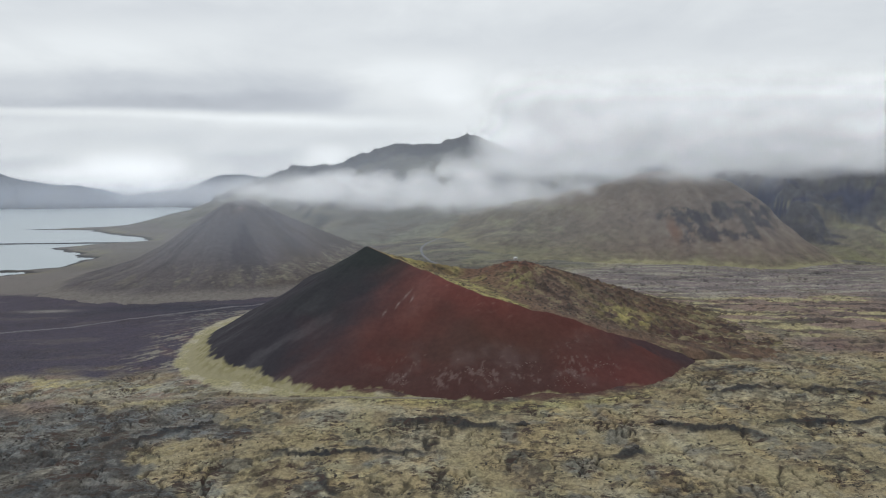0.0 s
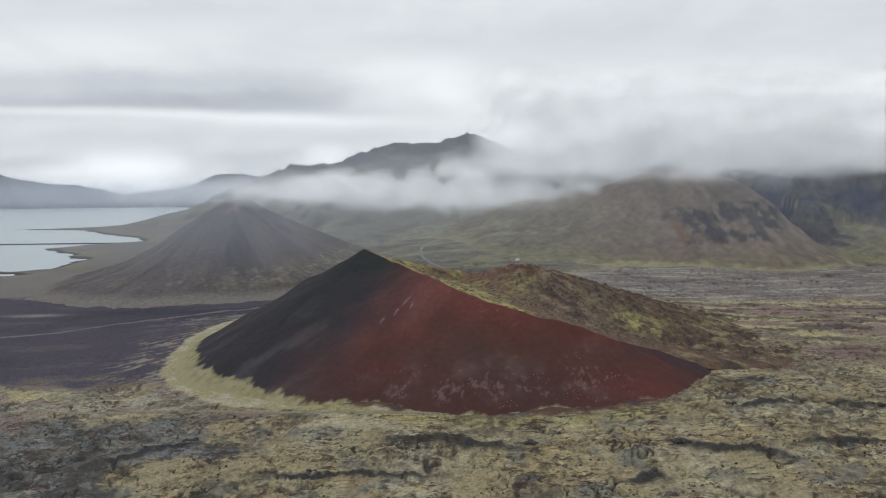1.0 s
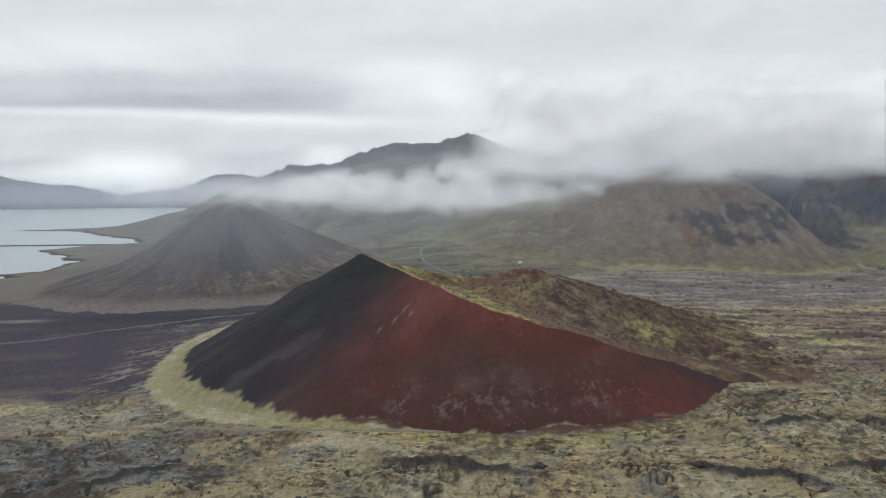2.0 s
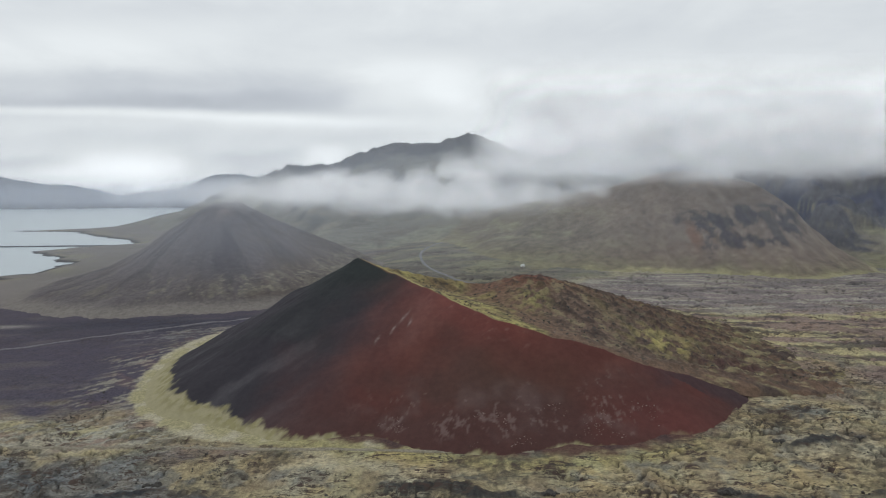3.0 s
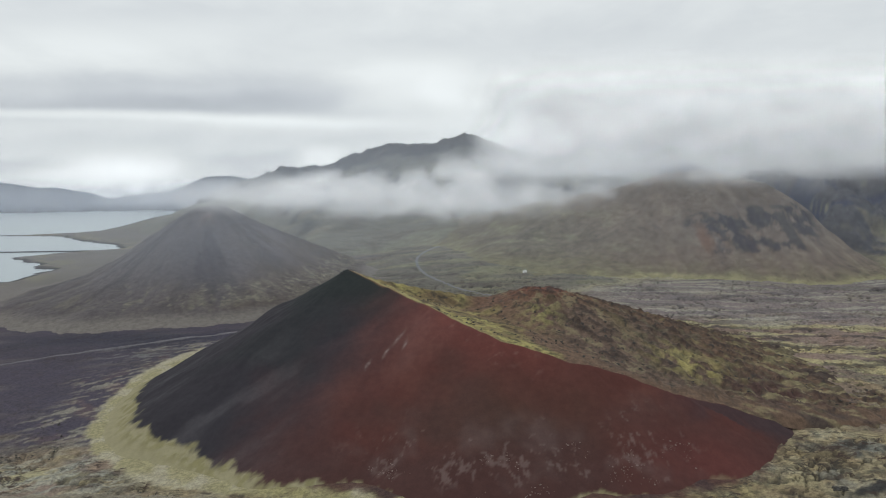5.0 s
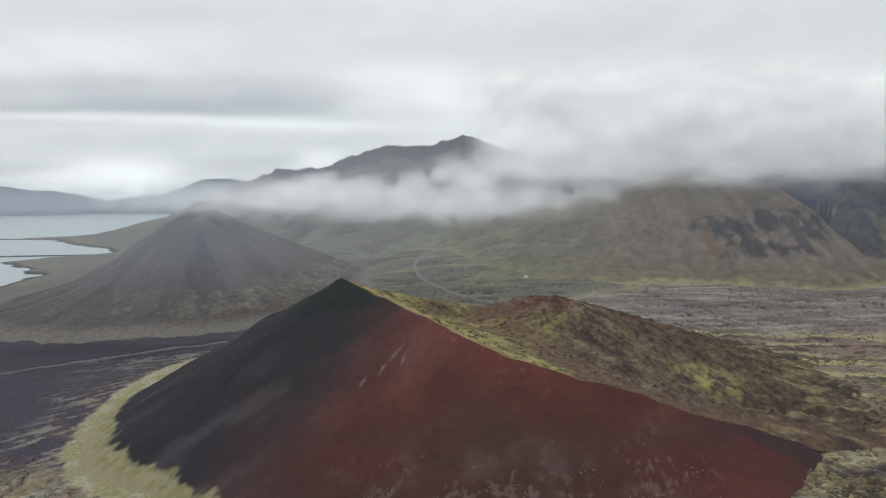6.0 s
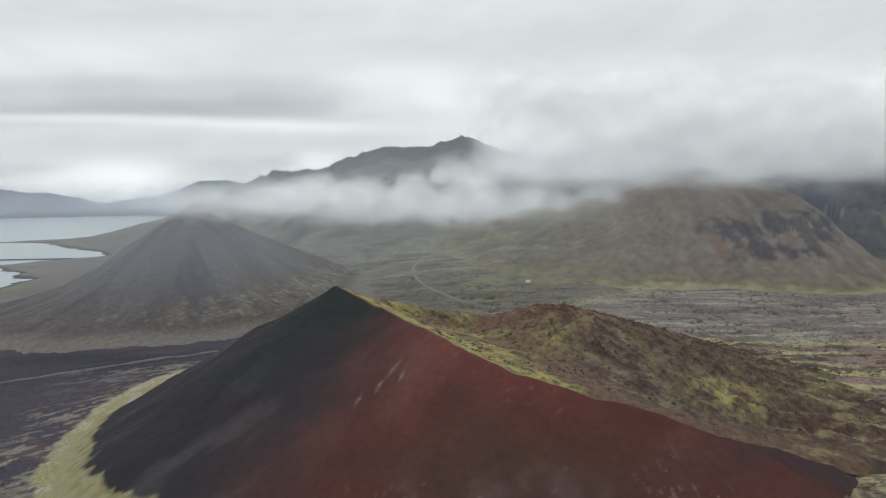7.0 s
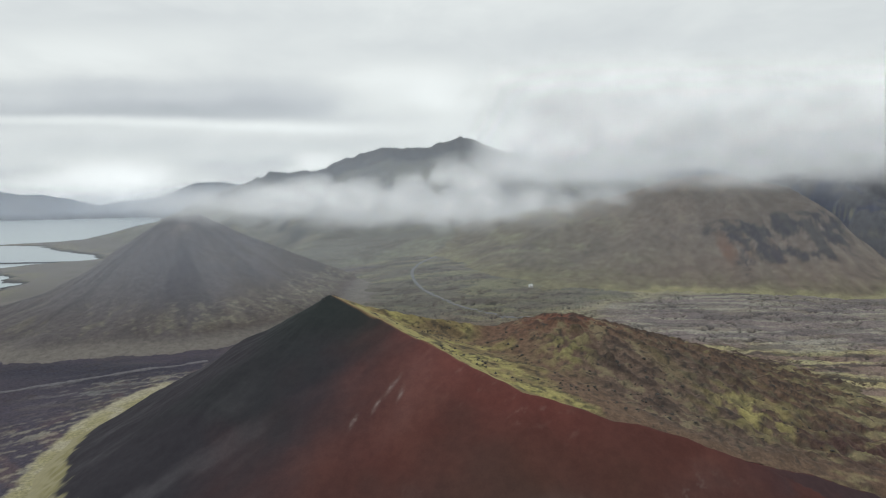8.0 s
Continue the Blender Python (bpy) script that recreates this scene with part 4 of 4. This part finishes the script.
ribs = fbm(x * 0.9 + y * 0.4, z * 0.5, 30, 5, 264)
tint = blend(tint, step(buttress + ribs * 0.6, 0.35, 1.0) * 0.6, (0.100, 0.092, 0.085))
tint = blend(tint, step(ribs, 0.2, 0.6) * step(fbm(x, z, 16, 3, 269), 0.0, 0.4) * 0.5, (0.130, 0.118, 0.085))
low = 1 - step(s + ribs * 34, talus - 16, talus + 10)
tint = blend(tint, low, (0.168, 0.150, 0.112))
tint = blend(tint, low * step(fbm(x + 0.3 * y, y * 0.25, 26, 4, 270), 0.05, 0.45) * 0.6, (0.205, 0.195, 0.115))
tint = blend(tint, (1 - step(s, 6, 40)) * 0.8, (0.24, 0.23, 0.13))
wall = split("cliff_mountain", x, y, z, ROCK, tint, [
    ("scree_slope", low > 0.5, "green and tan scree slope"), ("cliff", True, "dark gullied basalt cliff")])
tagged(wall, "dark gullied basalt cliff above green scree", "mountain")


# far land beyond the fjord
def headland(crest, depth, seed):
    x, y = area(crest[0][0] - 100, crest[-1][0] + 100, depth - 330, depth + 60, 13)
    d, h = to_line(x, y, [(a, depth + fbm(np.array(a), np.array(0.0), 300, 2, seed) * 40, c) for a, c in crest])
    z = h - 0.55 * d * (0.5 + h / 300) + ridged(x, y, 160, 3, seed + 1) * 8 * step(d, 0, 120) + fbm(x, y, 90, 3, seed + 3) * 5 - 6
    tint = np.zeros(x.shape + (3,)) + np.array((0.085, 0.095, 0.115))
    tint = blend(tint, step(fbm(x, y, 160, 4, seed + 2), 0, 0.6) * 0.6, (0.12, 0.125, 0.125))
    return sheet("headland", x, y, np.maximum(z, -8), FAR_ROCK, tint)


land_a = new("headland", headland([(-4400, 330), (-3600, 290), (-3300, 262), (-3120, 205), (-2900, 172), (-2700, 160), (-2500, 128), (-2300, 70), (-2150, 10)], 4560, 271))
tagged(land_a, "distant blue-grey headland across the fjord", "headland")
land_b = new("headland", headland([(-2500, 60), (-2200, 112), (-1950, 130), (-1800, 190), (-1680, 235), (-1500, 235), (-1200, 180)], 4600, 281))
tagged(land_b, "faint misty headland beyond the grey cone", "headland")


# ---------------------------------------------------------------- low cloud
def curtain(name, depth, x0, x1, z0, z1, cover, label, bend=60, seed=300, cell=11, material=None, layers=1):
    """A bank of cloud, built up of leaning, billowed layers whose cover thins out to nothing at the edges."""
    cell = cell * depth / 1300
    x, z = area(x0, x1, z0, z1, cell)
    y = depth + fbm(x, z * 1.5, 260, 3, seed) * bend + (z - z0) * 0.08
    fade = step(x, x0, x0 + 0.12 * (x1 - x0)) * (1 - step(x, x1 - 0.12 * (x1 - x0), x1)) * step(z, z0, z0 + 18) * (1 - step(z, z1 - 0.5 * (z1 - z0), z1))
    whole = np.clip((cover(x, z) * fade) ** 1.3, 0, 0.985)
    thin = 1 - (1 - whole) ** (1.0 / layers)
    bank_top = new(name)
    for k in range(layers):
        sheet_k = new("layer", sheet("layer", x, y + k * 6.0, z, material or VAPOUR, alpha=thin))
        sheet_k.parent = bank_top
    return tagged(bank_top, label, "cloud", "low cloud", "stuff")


def puffs(x, z, size, seed, flat=1.7):
    return fbm(x + fbm(x, z, size, 2, seed + 5) * size * 0.3, z * flat, size, 4, seed, 0.45)


def base_of(x, z, floor, soft, size, seed, rise=26):
    """Cover that starts at a ragged cloud base."""
    return step(z - floor + puffs(x, z, size, seed) * rise, -soft, soft)


def heap(x, z, lumps, size, seed):
    """Cover of cloud heaped up about some centres (x, z, half width, half height, amount), with a torn outline."""
    total = 0.0 * x
    for cx, cz, cw, ch, amount in lumps:
        total = total + 0.72 * amount * np.exp(-((x - cx) / cw) ** 2 - ((z - cz) / ch) ** 2)
    rough_total = total * (1 + 0.85 * puffs(x, z, size, seed, 1.2) + 0.45 * puffs(x, z, size * 0.4, seed + 3, 1.2))
    return (1 - np.exp(-1.5 * np.clip(rough_total - 0.06, 0, 9))) * step(rough_total, 0.05, 0.4)


CAP = "thick grey-white cloud cap hiding the mountain tops"
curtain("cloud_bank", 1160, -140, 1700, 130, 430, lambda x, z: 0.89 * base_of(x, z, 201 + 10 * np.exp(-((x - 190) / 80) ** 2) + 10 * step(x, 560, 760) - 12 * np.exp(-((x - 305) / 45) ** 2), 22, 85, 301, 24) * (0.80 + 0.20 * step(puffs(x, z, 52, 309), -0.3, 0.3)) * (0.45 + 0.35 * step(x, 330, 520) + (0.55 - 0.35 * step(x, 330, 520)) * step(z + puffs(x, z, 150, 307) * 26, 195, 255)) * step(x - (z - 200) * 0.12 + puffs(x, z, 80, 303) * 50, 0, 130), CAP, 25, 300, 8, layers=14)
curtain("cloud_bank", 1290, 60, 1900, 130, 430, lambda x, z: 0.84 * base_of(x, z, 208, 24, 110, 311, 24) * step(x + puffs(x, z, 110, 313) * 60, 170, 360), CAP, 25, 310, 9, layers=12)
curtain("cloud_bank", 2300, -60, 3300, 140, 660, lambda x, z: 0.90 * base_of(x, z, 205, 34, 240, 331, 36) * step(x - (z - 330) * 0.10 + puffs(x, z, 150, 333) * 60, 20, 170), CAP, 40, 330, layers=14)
MIST = "ragged strip of pale mist drifting across the slopes"
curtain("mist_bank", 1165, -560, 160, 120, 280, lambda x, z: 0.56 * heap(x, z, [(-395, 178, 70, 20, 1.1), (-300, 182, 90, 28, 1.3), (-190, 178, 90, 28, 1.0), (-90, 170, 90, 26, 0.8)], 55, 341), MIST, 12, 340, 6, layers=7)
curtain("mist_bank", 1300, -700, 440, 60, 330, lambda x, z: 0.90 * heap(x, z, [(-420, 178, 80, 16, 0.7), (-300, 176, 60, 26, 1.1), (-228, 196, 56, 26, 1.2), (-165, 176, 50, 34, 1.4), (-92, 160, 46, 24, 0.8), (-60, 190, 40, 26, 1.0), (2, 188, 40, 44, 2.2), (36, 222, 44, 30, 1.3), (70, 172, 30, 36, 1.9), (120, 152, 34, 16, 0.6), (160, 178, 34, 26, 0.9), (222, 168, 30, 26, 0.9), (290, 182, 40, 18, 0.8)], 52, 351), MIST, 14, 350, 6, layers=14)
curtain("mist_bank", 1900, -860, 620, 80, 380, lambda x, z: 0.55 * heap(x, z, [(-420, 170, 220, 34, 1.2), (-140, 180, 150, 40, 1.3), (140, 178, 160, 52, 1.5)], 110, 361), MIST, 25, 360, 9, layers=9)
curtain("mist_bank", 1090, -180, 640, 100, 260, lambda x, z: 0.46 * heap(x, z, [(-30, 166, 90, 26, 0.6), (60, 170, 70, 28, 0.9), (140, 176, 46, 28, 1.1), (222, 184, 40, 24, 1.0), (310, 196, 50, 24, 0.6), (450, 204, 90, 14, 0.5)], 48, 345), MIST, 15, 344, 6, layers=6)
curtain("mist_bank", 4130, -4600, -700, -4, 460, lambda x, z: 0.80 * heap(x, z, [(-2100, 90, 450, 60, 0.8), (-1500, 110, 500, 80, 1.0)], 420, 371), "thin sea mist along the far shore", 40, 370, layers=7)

# thin haze in the air over the plain and the valley
HAZE = "thin pale haze in the air before the mountains"
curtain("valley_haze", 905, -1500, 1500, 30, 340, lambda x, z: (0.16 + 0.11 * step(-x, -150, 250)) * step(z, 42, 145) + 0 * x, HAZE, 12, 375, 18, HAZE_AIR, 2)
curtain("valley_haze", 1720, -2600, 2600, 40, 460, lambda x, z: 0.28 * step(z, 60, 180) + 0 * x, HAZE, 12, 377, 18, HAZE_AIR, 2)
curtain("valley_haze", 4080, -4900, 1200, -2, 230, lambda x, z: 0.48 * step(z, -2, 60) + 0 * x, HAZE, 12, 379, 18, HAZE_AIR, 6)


# ---------------------------------------------------------------- road, tracks, causeway
ASPHALT = plain("worn_asphalt", (0.16, 0.16, 0.165), 0.85, 3.0)
DIRT = plain("pale_dirt", (0.215, 0.19, 0.14), 0.95, 2.0, 0.3)
STONE = plain("dark_riprap", (0.06, 0.06, 0.062), 0.9, 2.0, 0.4)


def curve_through(points, gap):
    """Points every gap metres along a smooth curve through the given ones."""
    pts = [points[0]] + list(points) + [points[-1]]
    out = []
    for a, b, c, d in zip(pts, pts[1:], pts[2:], pts[3:]):
        n = max(2, int(math.dist(b, c) / gap))
        for k in range(n):
            t = k / n
            out.append(tuple(0.5 * (2 * q + (r - p) * t + (2 * p - 5 * q + 4 * r - s_) * t * t + (3 * q - p - 3 * r + s_) * t ** 3) for p, q, r, s_ in zip(a, b, c, d)))
    return np.array(out + [points[-1]])


def on_grid(x, y, grid):
    """Height of a landform's grid at points, far below everything outside it."""
    ax, ay, az = grid
    u_, v_ = (x - ax[0, 0]) / (ax[0, 1] - ax[0, 0]), (y - ay[0, 0]) / (ay[1, 0] - ay[0, 0])
    here = (u_ >= 0) & (v_ >= 0) & (u_ < ax.shape[1] - 1) & (v_ < ax.shape[0] - 1)
    i_, j_ = np.clip(v_.astype(int), 0, ax.shape[0] - 2), np.clip(u_.astype(int), 0, ax.shape[1] - 2)
    fu, fv = u_ - j_, v_ - i_
    top = (az[i_, j_] * (1 - fu) + az[i_, j_ + 1] * fu) * (1 - fv) + (az[i_ + 1, j_] * (1 - fu) + az[i_ + 1, j_ + 1] * fu) * fv
    return np.where(here, top, -1e3)


def ground_height(x, y):
    """Height of the lava ground, with its relief, and of the mountains' feet at points."""
    k = np.argmin(np.abs(reach[None, :] - np.hypot(x, y).reshape(-1, 1)), 1)
    a = np.degrees(np.arctan2(x, y)).ravel()
    j = np.argmin(np.abs(turn[None, :] - a[:, None]), 1)
    z = gz[k, j].reshape(np.shape(x))
    return np.maximum(np.maximum(z, on_grid(x, y, RANGE_GRID)), on_grid(x, y, SPUR_GRID))


def hill_height(x, y):
    """Height of the cinder cone and the crater rim at points."""
    return np.maximum(on_grid(x, y, CONE_GRID), on_grid(x, y, RIM_GRID))


def ribbon(name, line, width, material, rise=0.35, crown=0.15, wobble=0.0, seed=0):
    """A strip with thickness that follows the ground."""
    ahead = np.gradient(line, axis=0)
    ahead = ahead / np.linalg.norm(ahead, axis=1)[:, None]
    across = np.stack((-ahead[:, 1], ahead[:, 0]), 1)
    grow = 1 + wobble * fbm(line[:, 0], line[:, 1], 14, 3, seed)
    cols = np.array([-0.62, -0.5, -0.25, 0, 0.25, 0.5, 0.62])
    x = line[:, 0, None] + across[:, 0, None] * cols * width * grow[:, None]
    y = line[:, 1, None] + across[:, 1, None] * cols * width * grow[:, None]
    ground_z = ground_height(x, y)
    z = np.maximum(ground_z, ground_z[:, 3:4]) + rise + crown * (1 - np.abs(cols) * 2)
    z[:, 0] = ground_z[:, 0] - 0.8
    z[:, -1] = ground_z[:, -1] - 0.8
    return sheet(name, x, y, z, material)


road = new("road", ribbon("road", curve_through([(-22, 1585), (-40, 1540), (-56, 1480), (-64, 1385), (-43, 1240), (-10, 1150), (60, 1050), (190, 960)], 6), 5.0, ASPHALT))
tagged(road, "narrow grey asphalt road winding down the valley", "road", kind="structure")
track = new("dirt_track", ribbon("dirt_track", curve_through([(-460, 516), (-330, 512), (-220, 509), (-100, 490), (-20, 480), (50, 476)], 3), 3.4, DIRT, 0.2, 0.1, 0.4, 401))
tagged(track, "pale dirt track along the edge of the lava", "track", kind="structure")

ASH = plain("pale_ash_track", (0.125, 0.118, 0.130), 0.95, 3.0, 0.3)
ash_track = new("ash_track", ribbon("ash_track", curve_through([(-760, 690), (-556, 759), (-413, 827), (-330, 872), (-262, 905)], 4), 6.0, ASH, 0.25, 0.1, 0.5, 403))
tagged(ash_track, "faint pale track over the black cinder plain", "track", kind="structure")

bm = bmesh.new()
for k in range(140):
    px = -2700 + k * 12.4
    r = bmesh.ops.create_cube(bm, size=1.0, matrix=Matrix.LocRotScale((px, 1955 + 0.045 * (px + 1700), -0.6), Euler((0, 0, 0.04)), (13.2, 15 + random.uniform(-2, 2), 7 + random.uniform(-0.6, 0.8))))
    for vert in r["verts"]:
        if vert.co.z > 0:
            vert.co.y = 1955 + 0.045 * (px + 1700) + (vert.co.y - 1955 - 0.045 * (px + 1700)) * 0.55
causeway = part("causeway", bm, STONE)
tagged(causeway, "long dark stone causeway across the fjord", "causeway", kind="structure")

# ---------------------------------------------------------------- white farmhouse
WHITE = plain("white_render", (0.78, 0.78, 0.76), 0.7, 1.0, 0.06)
ROOFING = plain("pale_roof_iron", (0.62, 0.62, 0.60), 0.6, 1.5, 0.1)
PANE = plain("dark_window_glass", (0.03, 0.035, 0.04), 0.1, 1.0, 0.1)
TIMBER = plain("brown_door", (0.16, 0.09, 0.05), 0.6, 0.5, 0.2)


def block(size, at):
    b = bmesh.new()
    bmesh.ops.create_cube(b, size=1.0, matrix=Matrix.LocRotScale(at, None, size))
    return b


def farmhouse(x, y, size, label):
    z = float(ground_height(np.array([x]), np.array([y]))[0]) - 0.3
    home = new("farmhouse")
    home.matrix_world = pose(x, y, z, 0, 0, 8)
    wide, deep, high = size
    part("wall", block((wide, deep, high), (0, 0, high / 2)), WHITE, home, "white rendered walls")
    b = bmesh.new()
    rise, over = deep * 0.42, 0.4
    pts = [(sx * (wide / 2 + over), sy, sz) for sx in (-1, 1) for sy, sz in ((-deep / 2 - over, high - 0.25), (0, high + rise), (deep / 2 + over, high - 0.25), (0, high + rise - 0.3))]
    vs = [b.verts.new(p) for p in pts]
    for q in ((0, 1, 5, 4), (1, 2, 6, 5), (2, 3, 7, 6), (3, 0, 4, 7), (0, 3, 2, 1), (4, 5, 6, 7)):
        b.faces.new([vs[k] for k in q])
    part("roof", b, ROOFING, home, "pale corrugated iron roof")
    for sx in (-1, 1):
        b = bmesh.new()
        tri = [b.verts.new(p) for p in ((sx * wide / 2, -deep / 2, high), (sx * wide / 2, deep / 2, high), (sx * wide / 2, 0, high + rise - 0.3))]
        b.faces.new(tri)
        bmesh.ops.solidify(b, geom=b.faces[:], thickness=0.2)
        part("gable", b, WHITE, home)
    for k in (-0.3, 0.3):
        part("window", block((1.1, 0.12, 1.3), (k * wide, -deep / 2 - 0.05, high * 0.55)), PANE, home, "dark window panes")
    part("door", block((1.0, 0.12, 2.1), (0, -deep / 2 - 0.06, 1.15)), TIMBER, home)
    part("chimney", block((0.7, 0.7, 1.6), (wide * 0.2, 0, high + rise)), WHITE, home)
    return tagged(home, label, "house")


farmhouse(127, 1206, (5.6, 4.6, 2.6), "small white farmhouse standing alone on the valley floor")

# ---------------------------------------------------------------- loose lava blocks
def blocks(name, n, x0, x1, y0, y1, small, big, material, seed, label, keep=None, on=None):
    """Angular stones, too many to count, half sunk in the ground."""
    rng = np.random.default_rng(seed)
    px, py = rng.uniform(x0, x1, n * 3), rng.uniform(y0, y1, n * 3)
    ok = keep(px, py)
    px, py = px[ok][:n], py[ok][:n]
    pz = (on or ground_height)(px, py)
    size = small + (big - small) * rng.random(len(px)) ** 3
    t = (1 + 5 ** 0.5) / 2
    ico = np.array([(-1, t, 0), (1, t, 0), (-1, -t, 0), (1, -t, 0), (0, -1, t), (0, 1, t), (0, -1, -t), (0, 1, -t), (t, 0, -1), (t, 0, 1), (-t, 0, -1), (-t, 0, 1)]) / 1.9
    tri = np.array([(0, 11, 5), (0, 5, 1), (0, 1, 7), (0, 7, 10), (0, 10, 11), (1, 5, 9), (5, 11, 4), (11, 10, 2), (10, 7, 6), (7, 1, 8),
                    (3, 9, 4), (3, 4, 2), (3, 2, 6), (3, 6, 8), (3, 8, 9), (4, 9, 5), (2, 4, 11), (6, 2, 10), (8, 6, 7), (9, 8, 1)])
    shape = ico[None] * rng.uniform(0.55, 1.35, (len(px), 12, 1)) * rng.uniform(0.7, 1.4, (len(px), 1, 3)) * size[:, None, None]
    shape[..., 2] *= 0.75
    co = shape + np.stack((px, py, pz + size * 0.1), 1)[:, None]
    faces = (tri[None] + 12 * np.arange(len(px))[:, None, None]).reshape(-1, 3)
    me = bpy.data.meshes.new(name)
    me.from_pydata(co.reshape(-1, 3).tolist(), [], faces.tolist())
    me.materials.append(material)
    return tagged(new(name, me), label, "rocks", kind="stuff")


CLINKER = plain("dark_lava_clinker", (0.055, 0.05, 0.046), 0.95, 0.8, 0.45)
blocks("lava_blocks", 3500, -330, 380, 300, 640, 0.25, 1.0, CLINKER, 7, "scattered dark lava blocks among the moss",
       lambda px, py: (ridged(px * 0.7, py, 30, 4, 411) + fbm(px, py, 70, 3, 412) > 1.05) & (to_line(px, py, CONE_RIDGE)[1] - 0.55 * to_line(px, py, CONE_RIDGE)[0] < 8))

crest_side = lambda px, py: side_of(px, py, [(a, b) for a, b, _ in CONE_RIDGE])
blocks("crater_stones", 380, -70, 150, 590, 712, 0.35, 1.2, CLINKER, 17, "dark clinker stones strewn over the mossy crater slope",
       lambda px, py: (crest_side(px, py) > 7) & (fbm(px, py, 26, 3, 421) + 0.3 * fbm(px, py, 7, 2, 422) > 0.12), hill_height)
blocks("hill_boulders", 220, 80, 330, 590, 720, 0.4, 1.5, CLINKER, 19, "dark boulders on the lumpy flank of the crater rim",
       lambda px, py: (crest_side(px, py) > 10) & (fbm(px, py, 18, 3, 423) > 0.05) & (hill_height(px, py) > ground_height(px, py)), hill_height)
PALE_STONE = plain("pale_ash_stone", (0.215, 0.155, 0.140), 0.95, 0.8, 0.3)
blocks("foot_stones", 700, -70, 140, 470, 520, 0.2, 0.65, PALE_STONE, 23, "pale ashy stones gathered above the foot of the cone",
       lambda px, py: (crest_side(px, py) < -20) & (fbm(px, py, 30, 3, 424) + 0.4 * fbm(px, py, 9, 2, 425) > 0.22) & (np.abs(on_grid(px, py, CONE_GRID) - ground_height(px, py) - 9) < 6.5), lambda px, py: on_grid(px, py, CONE_GRID))


# ---------------------------------------------------------------- lava outcrops
def lava_outcrop(x, y, size, seed, label):
    """A jagged heap of broken lava slabs."""
    rng = random.Random(seed)
    heap = new("lava_outcrop")
    heap.matrix_world = pose(x, y, float(ground_height(np.array([x]), np.array([y]))[0]), 0, 0, rng.uniform(-25, 25))
    for k in range(9):
        bm = bmesh.new()
        r = size * rng.uniform(0.22, 0.42)
        ax, ay = rng.uniform(-1, 1) * size, rng.uniform(-0.45, 0.45) * size
        bmesh.ops.create_icosphere(bm, subdivisions=2, radius=1.0)
        for vert in bm.verts:
            n_ = noise.noise(vert.co * 1.3 + Vector((seed, k, 0))) * 0.5 + noise.noise(vert.co * 3.1 + Vector((k, seed, 4))) * 0.25
            vert.co = Vector((vert.co.x * r * 1.3, vert.co.y * r * 0.8, vert.co.z * r * 0.75)) * (1 + n_) + Vector((ax, ay, r * 0.25 - abs(ax) * 0.12))
        part("slab", bm, CLINKER, heap)
    return tagged(heap, label, "rock outcrop", "lava outcrops")


for x_, y_, size_, seed_ in ((150, 421, 5.0, 1), (118, 381, 4.0, 2), (52, 422, 4.0, 3), (206, 479, 4.2, 4), (-184, 452, 4.5, 5), (262, 486, 4.0, 6), (-86, 395, 2.6, 7), (312, 470, 3.6, 8)):
    lava_outcrop(x_, y_, size_, seed_, "jagged dark lava outcrop on a mossy pressure ridge")
